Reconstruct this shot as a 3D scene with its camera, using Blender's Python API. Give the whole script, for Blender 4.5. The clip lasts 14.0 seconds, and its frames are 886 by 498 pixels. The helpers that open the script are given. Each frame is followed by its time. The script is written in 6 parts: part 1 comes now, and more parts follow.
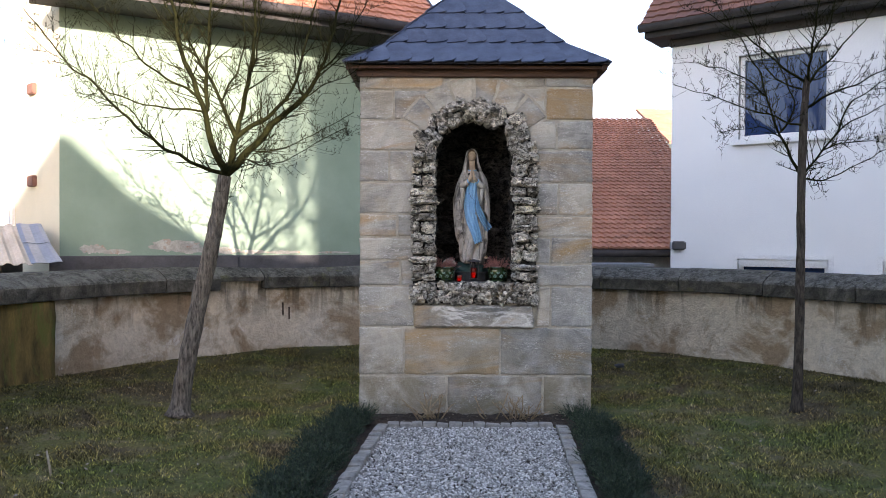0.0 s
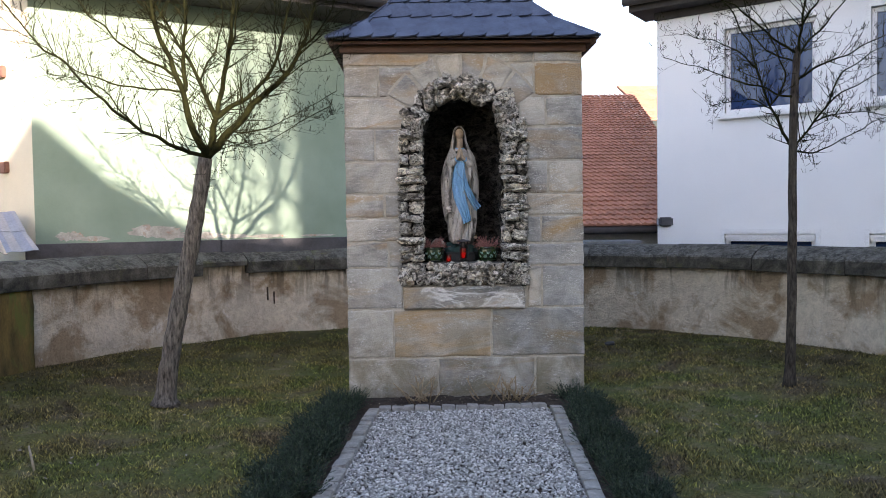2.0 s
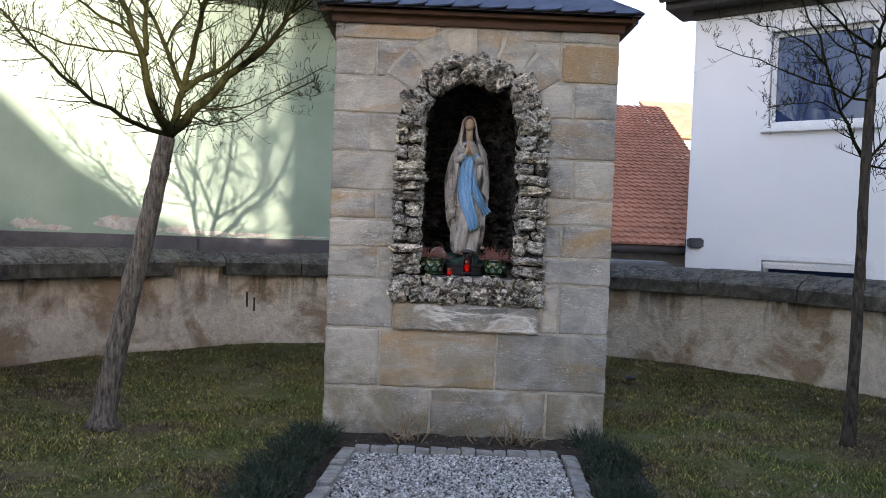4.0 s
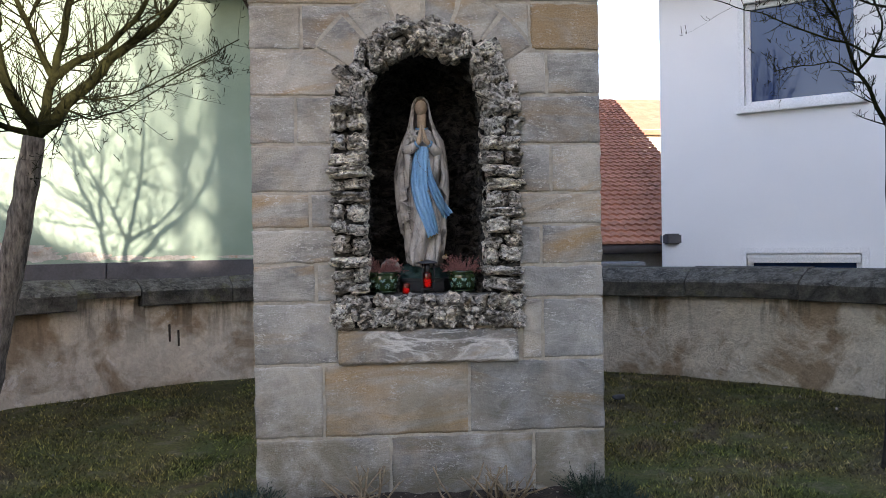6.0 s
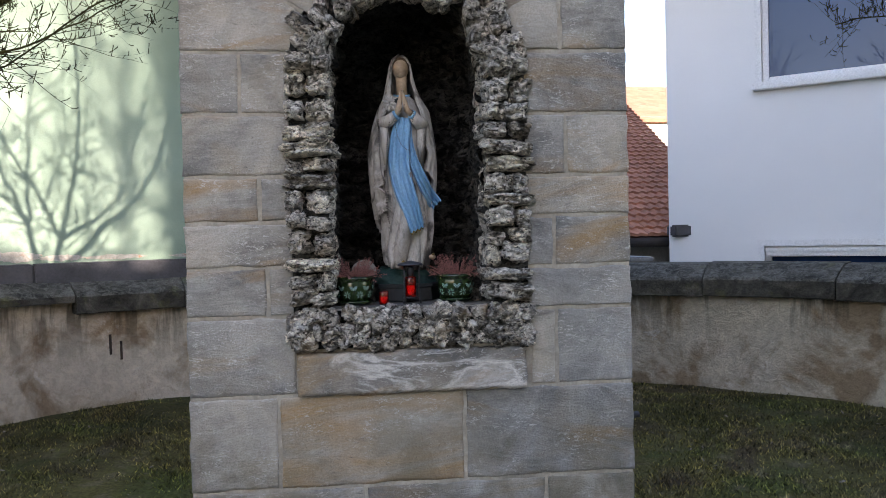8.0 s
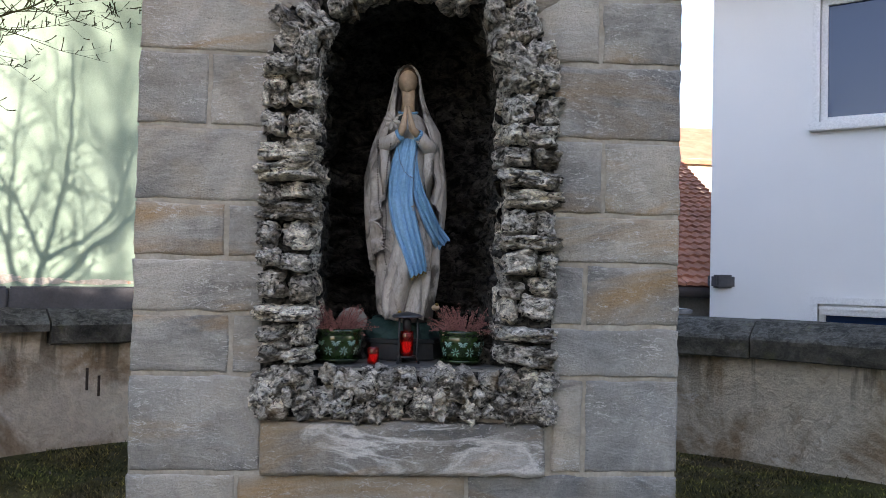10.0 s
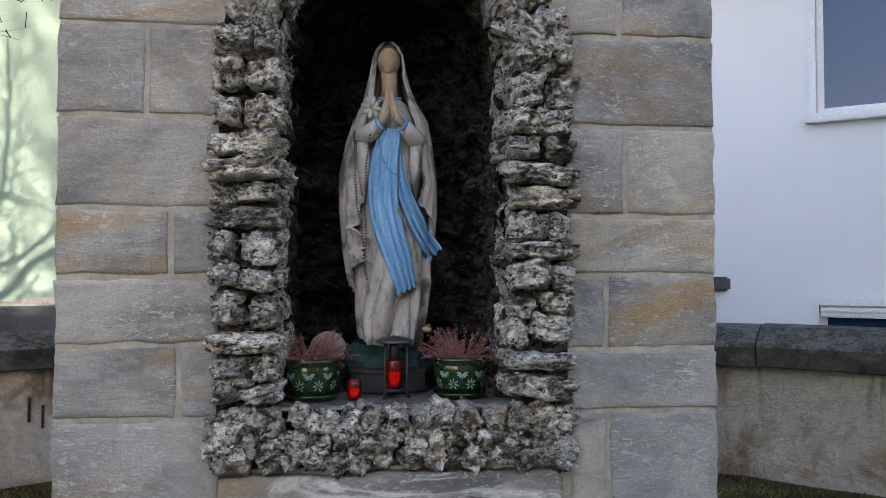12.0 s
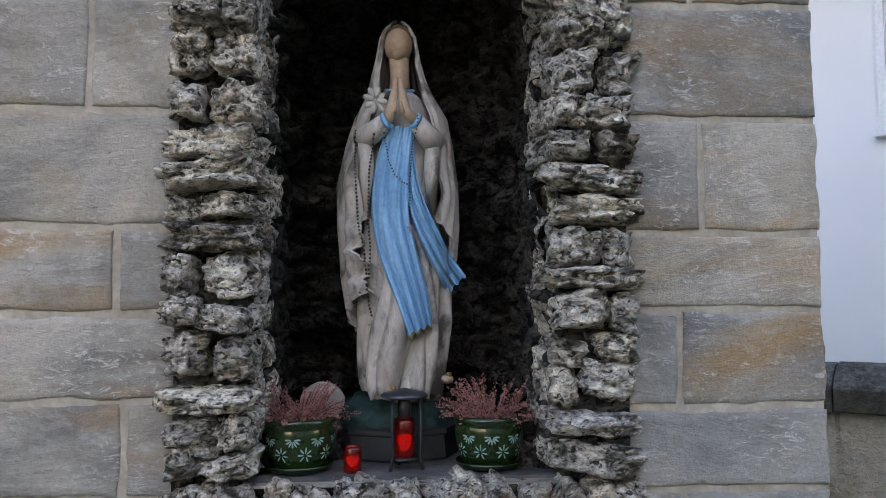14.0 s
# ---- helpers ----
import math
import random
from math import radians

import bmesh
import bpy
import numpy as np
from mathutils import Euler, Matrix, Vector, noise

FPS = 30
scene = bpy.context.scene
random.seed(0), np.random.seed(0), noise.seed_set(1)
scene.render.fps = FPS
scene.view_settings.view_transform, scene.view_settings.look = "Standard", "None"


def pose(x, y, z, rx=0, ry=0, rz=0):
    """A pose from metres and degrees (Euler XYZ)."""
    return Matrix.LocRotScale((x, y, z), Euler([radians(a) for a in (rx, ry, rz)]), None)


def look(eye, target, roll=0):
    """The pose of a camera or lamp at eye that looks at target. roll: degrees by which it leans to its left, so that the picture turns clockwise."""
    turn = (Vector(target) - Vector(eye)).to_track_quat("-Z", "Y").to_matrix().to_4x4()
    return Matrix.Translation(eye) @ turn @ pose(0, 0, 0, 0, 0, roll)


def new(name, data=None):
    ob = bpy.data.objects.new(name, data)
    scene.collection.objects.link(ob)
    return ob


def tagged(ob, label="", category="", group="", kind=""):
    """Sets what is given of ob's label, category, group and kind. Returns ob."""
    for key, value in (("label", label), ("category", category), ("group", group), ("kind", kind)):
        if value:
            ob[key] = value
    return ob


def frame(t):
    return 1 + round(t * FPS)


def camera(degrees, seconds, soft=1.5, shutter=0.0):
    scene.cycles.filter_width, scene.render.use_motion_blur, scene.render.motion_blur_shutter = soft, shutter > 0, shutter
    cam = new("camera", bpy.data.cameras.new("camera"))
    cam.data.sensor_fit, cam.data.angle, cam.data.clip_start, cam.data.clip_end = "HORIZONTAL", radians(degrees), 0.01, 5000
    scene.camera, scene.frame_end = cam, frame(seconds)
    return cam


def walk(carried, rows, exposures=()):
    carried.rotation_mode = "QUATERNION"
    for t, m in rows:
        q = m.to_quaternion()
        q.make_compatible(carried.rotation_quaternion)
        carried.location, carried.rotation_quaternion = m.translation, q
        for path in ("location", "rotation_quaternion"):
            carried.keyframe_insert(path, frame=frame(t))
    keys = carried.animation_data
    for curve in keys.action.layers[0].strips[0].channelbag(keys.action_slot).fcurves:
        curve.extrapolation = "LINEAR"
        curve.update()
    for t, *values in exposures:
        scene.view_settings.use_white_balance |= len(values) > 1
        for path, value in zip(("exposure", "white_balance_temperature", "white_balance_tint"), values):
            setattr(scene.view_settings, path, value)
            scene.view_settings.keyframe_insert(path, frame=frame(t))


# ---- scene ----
from mathutils.bvhtree import BVHTree

cam = camera(60.7, 14.0, soft=0.5)
METRES, EYE, TILT, LEAN, TURN = 4.747, 1.5, 0.0, 0.0, 0.0
ROWS = [
    (0.0, 0.0, 0.0, 0.0, 0.0, -0.67, -0.27),
    (0.5, 0.0008, -0.0, -0.0, -0.21, -0.6, -0.21),
    (1.0, -0.0001, 0.0022, -0.0004, -0.5, -0.74, -0.35),
    (1.5, -0.0058, 0.0089, -0.0014, -0.88, -1.16, -0.38),
    (2.0, -0.0133, 0.0268, -0.0013, -1.44, -2.13, 0.81),
    (2.5, -0.0117, 0.0741, -0.0022, -0.64, -2.0, -1.09),
    (3.0, -0.0041, 0.1282, -0.0046, -0.02, -1.33, -1.84),
    (5.5, 0.0069, 0.4012, -0.0147, -3.67, -1.25, -0.98),
    (6.0, 0.0032, 0.4536, -0.0151, -4.51, -0.4, 0.91),
    (6.5, 0.0095, 0.5041, -0.0134, -3.4, -0.63, 0.91),
    (7.0, 0.022, 0.5555, -0.0162, -1.53, 0.12, -0.9),
    (7.5, 0.0218, 0.6021, -0.0149, -2.02, -2.0, -0.84),
    (8.0, 0.0115, 0.6451, -0.011, -6.04, -1.01, 1.37),
    (10.5, 0.0444, 0.7982, 0.0036, -3.78, 1.5, -1.57),
    (11.0, 0.0368, 0.8241, 0.0071, -4.47, 1.23, -0.57),
    (11.5, 0.0318, 0.8519, 0.0093, -6.12, 2.26, 0.17),
    (12.0, 0.0333, 0.8723, 0.0075, -6.26, 1.77, -0.05),
    (12.5, 0.0413, 0.8983, 0.0096, -3.83, 2.77, 0.55),
    (13.0, 0.0481, 0.9328, 0.0114, -2.12, 3.93, 0.41),
    (13.5, 0.0526, 0.9581, 0.0103, -2.24, 3.09, 0.25),
    (14.0, 0.0512, 0.9792, 0.0091, -3.61, 4.14, 0.15),
]
walk(cam, [(t, pose(0, 0, EYE, TILT, LEAN, TURN) @ pose(METRES * x, METRES * y, METRES * z, 90 + pitch, roll, yaw)) for t, x, y, z, yaw, pitch, roll in ROWS],
     [(0.0, 2.28, 6700, 25), (3.0, 2.22, 6700, 25), (6.0, 2.10, 6700, 25), (8.0, 2.03, 6550, 24), (11.0, 2.05, 6500, 23), (14.0, 2.22, 6500, 23)])


# ---- light ----
SUN_WAY = Vector((-0.2, 0.96, -0.265)).normalized()
world = bpy.data.worlds.new("sky_world")
scene.world = world
world.use_nodes = True
wn = world.node_tree.nodes
sky = wn.new("ShaderNodeTexSky")
sky.sky_type = "NISHITA"
sky.sun_disc = False
sky.sun_elevation = math.asin(-SUN_WAY.z)
sky.sun_rotation = math.atan2(-SUN_WAY.x, -SUN_WAY.y)
sky.air_density = 1.0
sky.dust_density = 1.0
wn["Background"].inputs["Strength"].default_value = 0.15
world.node_tree.links.new(sky.outputs["Color"], wn["Background"].inputs["Color"])
sun_data = bpy.data.lights.new("sun", "SUN")
sun_data.energy, sun_data.angle, sun_data.color = 4.5, radians(0.6), (1.0, 0.9, 0.76)
sun = new("sun", sun_data)
sun.matrix_world = look((0, 0, 20), Vector((0, 0, 20)) + SUN_WAY)


# ---- materials ----
def material(name, rough=0.8, metal=0.0, spec=0.3):
    m = bpy.data.materials.new(name)
    m.use_nodes = True
    b = m.node_tree.nodes["Principled BSDF"]
    b.inputs["Roughness"].default_value = rough
    b.inputs["Metallic"].default_value = metal
    b.inputs["Specular IOR Level"].default_value = spec
    return m, m.node_tree.nodes, m.node_tree.links, b


def place_vector(nodes, links, stretch=(1, 1, 1), shift=True, object_space=False):
    """World or object position, stretched, with its own offset for each object."""
    tc = nodes.new("ShaderNodeTexCoord")
    geo = nodes.new("ShaderNodeNewGeometry")
    src = tc.outputs["Object"] if object_space else geo.outputs["Position"]
    mul = nodes.new("ShaderNodeVectorMath")
    mul.operation = "MULTIPLY"
    mul.inputs[1].default_value = stretch
    links.new(src, mul.inputs[0])
    if not shift:
        return mul.outputs[0]
    info = nodes.new("ShaderNodeObjectInfo")
    sc = nodes.new("ShaderNodeVectorMath")
    sc.operation = "SCALE"
    sc.inputs[0].default_value = (17.3, 9.1, 23.7)
    links.new(info.outputs["Random"], sc.inputs["Scale"])
    add = nodes.new("ShaderNodeVectorMath")
    links.new(mul.outputs[0], add.inputs[0])
    links.new(sc.outputs[0], add.inputs[1])
    return add.outputs[0]


def noise_tex(nodes, links, vec, scale, detail=4.0, rough=0.55, warp=0.0):
    n = nodes.new("ShaderNodeTexNoise")
    n.inputs["Scale"].default_value = scale
    n.inputs["Detail"].default_value = detail
    n.inputs["Roughness"].default_value = rough
    n.inputs["Distortion"].default_value = warp
    links.new(vec, n.inputs["Vector"])
    return n.outputs["Fac"]


def ramp(nodes, links, fac, stops):
    r = nodes.new("ShaderNodeValToRGB")
    e = r.color_ramp.elements
    while len(e) < len(stops):
        e.new(0.5)
    for i, (p, c) in enumerate(stops):
        e[i].position = p
        e[i].color = (*c, 1) if len(c) == 3 else c
    links.new(fac, r.inputs["Fac"])
    return r.outputs["Color"]


def mix(nodes, links, fac, a, b, mode="MIX"):
    m = nodes.new("ShaderNodeMix")
    m.data_type, m.blend_type = "RGBA", mode
    for sock, v in ((m.inputs["Factor"], fac), (m.inputs[6], a), (m.inputs[7], b)):
        if isinstance(v, (int, float)):
            sock.default_value = v
        elif isinstance(v, tuple):
            sock.default_value = (*v, 1)
        else:
            links.new(v, sock)
    return m.outputs[2]


def grey(v):
    return (v, v, v)


def relief(nodes, links, b, height, strength, dist):
    bump = nodes.new("ShaderNodeBump")
    bump.inputs["Strength"].default_value = strength
    bump.inputs["Distance"].default_value = dist
    links.new(height, bump.inputs["Height"])
    links.new(bump.outputs["Normal"], b.inputs["Normal"])


def plain(name, dark, light, scale=6, rough=0.8, bump=0.3, dist=0.004, fine=60, metal=0.0, spec=0.3, stretch=(1, 1, 1), shift=True, patch=None, patch_scale=2.0, patch_at=0.6):
    """Two-tone mottled surface with fine grain, and patches of a third colour where given."""
    m, n, l, b = material(name, rough, metal, spec)
    v = place_vector(n, l, stretch, shift)
    big = noise_tex(n, l, v, scale, 6, 0.6)
    small = noise_tex(n, l, v, fine, 5, 0.6)
    c = ramp(n, l, big, [(0.32, dark), (0.68, light)])
    c = mix(n, l, 0.55, c, ramp(n, l, small, [(0.3, grey(0.55)), (0.7, grey(1.0))]), "MULTIPLY")
    if patch:
        f = noise_tex(n, l, v, patch_scale, 6, 0.65, 0.6)
        c = mix(n, l, ramp(n, l, f, [(patch_at - 0.05, grey(0)), (patch_at + 0.06, grey(1))]), c, patch)
    l.new(c, b.inputs["Base Color"])
    both = mix(n, l, 0.5, big, small)
    relief(n, l, b, both, bump, dist)
    return m


def sandstone(name, ochre_at=0.62, base=((0.20, 0.196, 0.184), (0.49, 0.46, 0.40)), veins=0.0):
    """Bedded grey sandstone: tilted bands, rusty stains, pale flaked skin and tooling scars."""
    m, n, l, b = material(name, 0.9, 0, 0.2)
    v = place_vector(n, l, (1, 1, 1))
    info = n.new("ShaderNodeObjectInfo")
    # bedding leans differently in every block
    lean = n.new("ShaderNodeVectorRotate")
    lean.rotation_type = "Y_AXIS"
    ang = n.new("ShaderNodeMapRange")
    ang.inputs["To Min"].default_value, ang.inputs["To Max"].default_value = -0.16, 0.28
    l.new(info.outputs["Random"], ang.inputs["Value"])
    l.new(v, lean.inputs["Vector"])
    l.new(ang.outputs[0], lean.inputs["Angle"])
    bed = n.new("ShaderNodeVectorMath")
    bed.operation = "MULTIPLY"
    bed.inputs[1].default_value = (1.0, 1.0, 3.8)
    l.new(lean.outputs[0], bed.inputs[0])
    vs = bed.outputs[0]
    cloud = noise_tex(n, l, v, 2.4, 7, 0.62, 0.8)
    band = noise_tex(n, l, vs, 1.5, 8, 0.62, 1.1)
    streak = noise_tex(n, l, vs, 4.2, 8, 0.66, 1.8)
    grain = noise_tex(n, l, v, 95, 4, 0.7)
    c = ramp(n, l, cloud, [(0.35, base[0]), (0.50, tuple(0.5 * (p + q) for p, q in zip(*base))), (0.64, base[1])])
    c = mix(n, l, ramp(n, l, band, [(0.32, grey(0.6)), (0.44, grey(0))]), c, (0.165, 0.160, 0.150))
    # pale bedding veins
    vein = ramp(n, l, band, [(0.50, grey(0)), (0.55, grey(0.36 + 0.5 * veins)), (0.60, grey(0.06 + 0.2 * veins)), (0.66, grey(0.45 * veins))])
    c = mix(n, l, vein, c, tuple(p + 0.2 * veins for p in (0.52, 0.495, 0.45)))
    fine = ramp(n, l, streak, [(0.57, grey(0)), (0.60, grey(0.24)), (0.64, grey(0.0))])
    c = mix(n, l, fine, c, (0.52, 0.49, 0.44))
    # warm tan clouds
    tan = noise_tex(n, l, v, 3.4, 5, 0.6, 0.5)
    c = mix(n, l, ramp(n, l, tan, [(0.48, grey(0)), (0.66, grey(0.42))]), c, (0.37, 0.31, 0.225))
    # rust along the bedding
    och = noise_tex(n, l, bed.outputs[0], 0.85, 6, 0.6, 0.9)
    c = mix(n, l, ramp(n, l, och, [(ochre_at - 0.07, grey(0)), (ochre_at + 0.10, grey(0.8))]), c, (0.40, 0.255, 0.115))
    c = mix(n, l, 1.0, c, ramp(n, l, info.outputs["Random"], [(0, (0.84, 0.85, 0.87)), (0.5, (1.02, 1.0, 0.97)), (1, (1.20, 1.14, 1.05))]), "MULTIPLY")
    c = mix(n, l, 0.5, c, ramp(n, l, grain, [(0.3, grey(0.62)), (0.7, grey(1.08))]), "MULTIPLY")
    # flaked pale skin and scars, gathered in places
    where = ramp(n, l, noise_tex(n, l, v, 4.5, 4, 0.6), [(0.46, grey(0.15)), (0.62, grey(1))])
    chip = noise_tex(n, l, place_vector(n, l, (1.0, 1.0, 2.6)), 26, 8, 0.72, 1.4)
    scar = mix(n, l, 1.0, where, ramp(n, l, chip, [(0.545, grey(0)), (0.60, grey(0.85))]), "MULTIPLY")
    c = mix(n, l, scar, c, (0.60, 0.57, 0.52))
    c = mix(n, l, ramp(n, l, chip, [(0.30, grey(0.75)), (0.38, grey(0.0))]), c, (0.09, 0.085, 0.078))
    # green algae low on the stone, broken up by its own shape
    geo = n.new("ShaderNodeNewGeometry")
    sep = n.new("ShaderNodeSeparateXYZ")
    l.new(geo.outputs["Position"], sep.inputs[0])
    low = ramp(n, l, sep.outputs["Z"], [(0.02, grey(0.85)), (0.36, grey(0.6)), (0.80, grey(0.0))])
    alg = mix(n, l, 1.0, low, ramp(n, l, noise_tex(n, l, v, 3.5, 6, 0.65, 0.5), [(0.40, grey(0)), (0.60, grey(1))]), "MULTIPLY")
    c = mix(n, l, alg, c, (0.155, 0.13, 0.075))
    l.new(c, b.inputs["Base Color"])
    h = mix(n, l, 0.5, chip, grain)
    h = mix(n, l, 0.35, h, streak)
    relief(n, l, b, h, 0.85, 0.022)
    return m


def tufa(name, dark, light, dist=0.03):
    """Porous limestone: broad pale crusts, dark pores and brown earth in the hollows."""
    m, n, l, b = material(name, 0.95, 0, 0.12)
    v = place_vector(n, l, (1, 1, 1.4))
    lump = noise_tex(n, l, v, 11, 9, 0.68, 1.2)
    fine = noise_tex(n, l, v, 70, 6, 0.7, 0.6)
    hole = n.new("ShaderNodeTexVoronoi")
    hole.inputs["Scale"].default_value = 75
    l.new(v, hole.inputs["Vector"])
    pit = ramp(n, l, hole.outputs["Distance"], [(0.08, grey(0)), (0.38, grey(1))])
    mid = tuple(0.42 * (p + q) for p, q in zip(dark, light))
    c = ramp(n, l, lump, [(0.34, tuple(0.5 * p for p in dark)), (0.41, dark), (0.47, mid), (0.58, light)])
    info = n.new("ShaderNodeObjectInfo")
    c = mix(n, l, 1.0, c, ramp(n, l, info.outputs["Random"], [(0, (0.62, 0.60, 0.57)), (0.6, grey(1.0)), (1, (1.2, 1.16, 1.08))]), "MULTIPLY")
    pores = ramp(n, l, noise_tex(n, l, v, 6, 3), [(0.40, grey(0.05)), (0.60, grey(0.75))])
    c = mix(n, l, pores, c, mix(n, l, 1.0, c, pit, "MULTIPLY"))
    c = mix(n, l, 0.7, c, ramp(n, l, fine, [(0.36, grey(0.22)), (0.52, grey(1.15))]), "MULTIPLY")
    pore = noise_tex(n, l, v, 42, 3, 0.5, 0.8)
    c = mix(n, l, ramp(n, l, pore, [(0.35, grey(0.92)), (0.41, grey(0))]), c, tuple(0.25 * p for p in dark))
    warm = noise_tex(n, l, v, 5, 3)
    c = mix(n, l, ramp(n, l, warm, [(0.60, grey(0)), (0.75, grey(0.45))]), c, tuple(p * q for p, q in zip(mid, (0.9, 0.66, 0.38))))
    l.new(c, b.inputs["Base Color"])
    h = mix(n, l, 0.45, lump, fine)
    h = mix(n, l, 0.4, h, ramp(n, l, pore, [(0.34, grey(0)), (0.50, grey(1))]))
    relief(n, l, b, h, 1.0, dist)
    return m


def render_wall(name, base, stain, pale):
    """Old lime render, with damp stains, pale repairs and dark drips."""
    m, n, l, b = material(name, 0.92, 0, 0.15)
    v = place_vector(n, l, (1, 1, 1), False)
    vd = place_vector(n, l, (7, 7, 0.8), False)
    c = ramp(n, l, noise_tex(n, l, v, 1.1, 6, 0.62, 0.6), [(0.3, tuple(0.8 * q for q in base)), (0.7, base)])
    c = mix(n, l, ramp(n, l, noise_tex(n, l, v, 1.9, 7, 0.6, 0.4), [(0.47, grey(0)), (0.58, grey(0.95))]), c, stain)
    c = mix(n, l, ramp(n, l, noise_tex(n, l, v, 2.7, 6, 0.7, 0.8), [(0.60, grey(0)), (0.68, grey(0.7))]), c, pale)
    geo = n.new("ShaderNodeNewGeometry")
    sep = n.new("ShaderNodeSeparateXYZ")
    l.new(geo.outputs["Position"], sep.inputs[0])
    top = ramp(n, l, sep.outputs["Z"], [(0.45, grey(0)), (0.95, grey(1))])
    drip = mix(n, l, 1.0, top, ramp(n, l, noise_tex(n, l, vd, 1.0, 4, 0.6), [(0.53, grey(0)), (0.62, grey(0.85))]), "MULTIPLY")
    c = mix(n, l, drip, c, (0.115, 0.098, 0.075))
    grain = noise_tex(n, l, v, 38, 7, 0.72)
    lumps = noise_tex(n, l, v, 11, 6, 0.66, 0.7)
    c = mix(n, l, 0.45, c, ramp(n, l, lumps, [(0.36, grey(0.55)), (0.62, grey(1.08))]), "MULTIPLY")
    c = mix(n, l, 0.55, c, ramp(n, l, grain, [(0.3, grey(0.65)), (0.7, grey(1.0))]), "MULTIPLY")
    l.new(c, b.inputs["Base Color"])
    h = mix(n, l, 0.4, lumps, grain)
    relief(n, l, b, h, 1.0, 0.075)
    return m


def coping_stone(name):
    """Dark sandstone with grey lichen, mostly on faces that look up, and some moss."""
    m, n, l, b = material(name, 0.92, 0, 0.2)
    v = place_vector(n, l)
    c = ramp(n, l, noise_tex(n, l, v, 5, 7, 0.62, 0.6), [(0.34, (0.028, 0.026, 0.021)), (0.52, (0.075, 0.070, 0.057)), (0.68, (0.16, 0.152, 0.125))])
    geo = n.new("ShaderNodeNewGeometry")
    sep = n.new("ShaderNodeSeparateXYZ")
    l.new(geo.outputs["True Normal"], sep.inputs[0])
    # mask by face tilt: tops turn paler, fronts stay dark
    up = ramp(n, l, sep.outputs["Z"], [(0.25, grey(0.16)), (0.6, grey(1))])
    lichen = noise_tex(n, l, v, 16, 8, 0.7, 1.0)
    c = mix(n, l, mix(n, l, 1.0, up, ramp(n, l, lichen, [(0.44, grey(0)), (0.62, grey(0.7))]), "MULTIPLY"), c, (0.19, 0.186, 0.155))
    moss = noise_tex(n, l, v, 4, 6, 0.65)
    c = mix(n, l, ramp(n, l, moss, [(0.58, grey(0)), (0.70, grey(0.6))]), c, (0.10, 0.10, 0.035))
    c = mix(n, l, 0.6, c, ramp(n, l, noise_tex(n, l, v, 60, 5, 0.65), [(0.3, grey(0.45)), (0.65, grey(1.1))]), "MULTIPLY")
    l.new(c, b.inputs["Base Color"])
    relief(n, l, b, lichen, 0.9, 0.03)
    return m


M_STONE = sandstone("sandstone", 0.60)
M_OCHRE = sandstone("ochre_sandstone", 0.44, ((0.25, 0.235, 0.205), (0.40, 0.365, 0.31)))
M_VEINED = sandstone("veined_sandstone", 0.50, ((0.15, 0.145, 0.135), (0.33, 0.305, 0.265)), 1.0)
M_MORTAR = plain("lime_mortar", (0.31, 0.27, 0.21), (0.52, 0.465, 0.375), 9, 0.95, 0.6, 0.01, 70)
M_TUFA = tufa("tufa", (0.155, 0.137, 0.113), (0.86, 0.79, 0.685), 0.045)
# darker copy of the tufa, with the shade of niche and gaps in it
M_SHADED_TUFA = tufa("shaded_tufa", (0.010, 0.0095, 0.009), (0.105, 0.097, 0.085))
M_SLATE = plain("blue_slate", (0.040, 0.050, 0.080), (0.085, 0.105, 0.155), 7, 0.5, 0.35, 0.004, 70, 0.0, 0.4, (1, 1, 1))
M_BROWN = plain("stained_fascia_wood", (0.05, 0.022, 0.012), (0.11, 0.05, 0.025), 5, 0.6, 0.4, 0.004, 60, 0, 0.3, (1, 6, 6))
M_RENDER = render_wall("lime_render", (0.76, 0.67, 0.53), (0.36, 0.265, 0.17), (0.85, 0.80, 0.72))
M_MOSSY = plain("mossy_render", (0.04, 0.034, 0.018), (0.22, 0.15, 0.05), 3, 0.95, 0.6, 0.02, 40, 0, 0.15, (2, 2, 0.6), False, (0.10, 0.11, 0.03), 2.5, 0.58)
M_COPING = coping_stone("weathered_coping")
M_GREEN = plain("green_render", (0.195, 0.27, 0.205), (0.265, 0.35, 0.275), 1.2, 0.9, 0.35, 0.004, 120, 0, 0.2, (1, 1, 1), False)
M_CREAM = plain("cream_render", (0.60, 0.55, 0.42), (0.68, 0.62, 0.48), 1.2, 0.9, 0.3, 0.004, 120, 0, 0.2, (1, 1, 1), False)
M_WHITE = plain("white_render", (0.80, 0.81, 0.82), (0.88, 0.88, 0.88), 0.8, 0.9, 0.12, 0.003, 320, 0, 0.2, (1, 1, 1), False)
M_TILE = plain("clay_tile", (0.40, 0.17, 0.10), (0.56, 0.26, 0.165), 2, 0.8, 0.3, 0.004, 40, 0, 0.25, (1, 1, 1), True, (0.30, 0.14, 0.09), 1.6, 0.6)
M_OLDTILE = plain("dark_clay_tile", (0.14, 0.075, 0.06), (0.25, 0.12, 0.085), 2, 0.85, 0.4, 0.005, 40)
M_DARKWOOD = plain("dark_eave_wood", (0.028, 0.026, 0.026), (0.06, 0.052, 0.05), 4, 0.7, 0.3, 0.003, 60)
M_ZINC = plain("grey_zinc_sheet", (0.22, 0.24, 0.27), (0.34, 0.36, 0.40), 3, 0.45, 0.15, 0.003, 50, 0.7, 0.4)
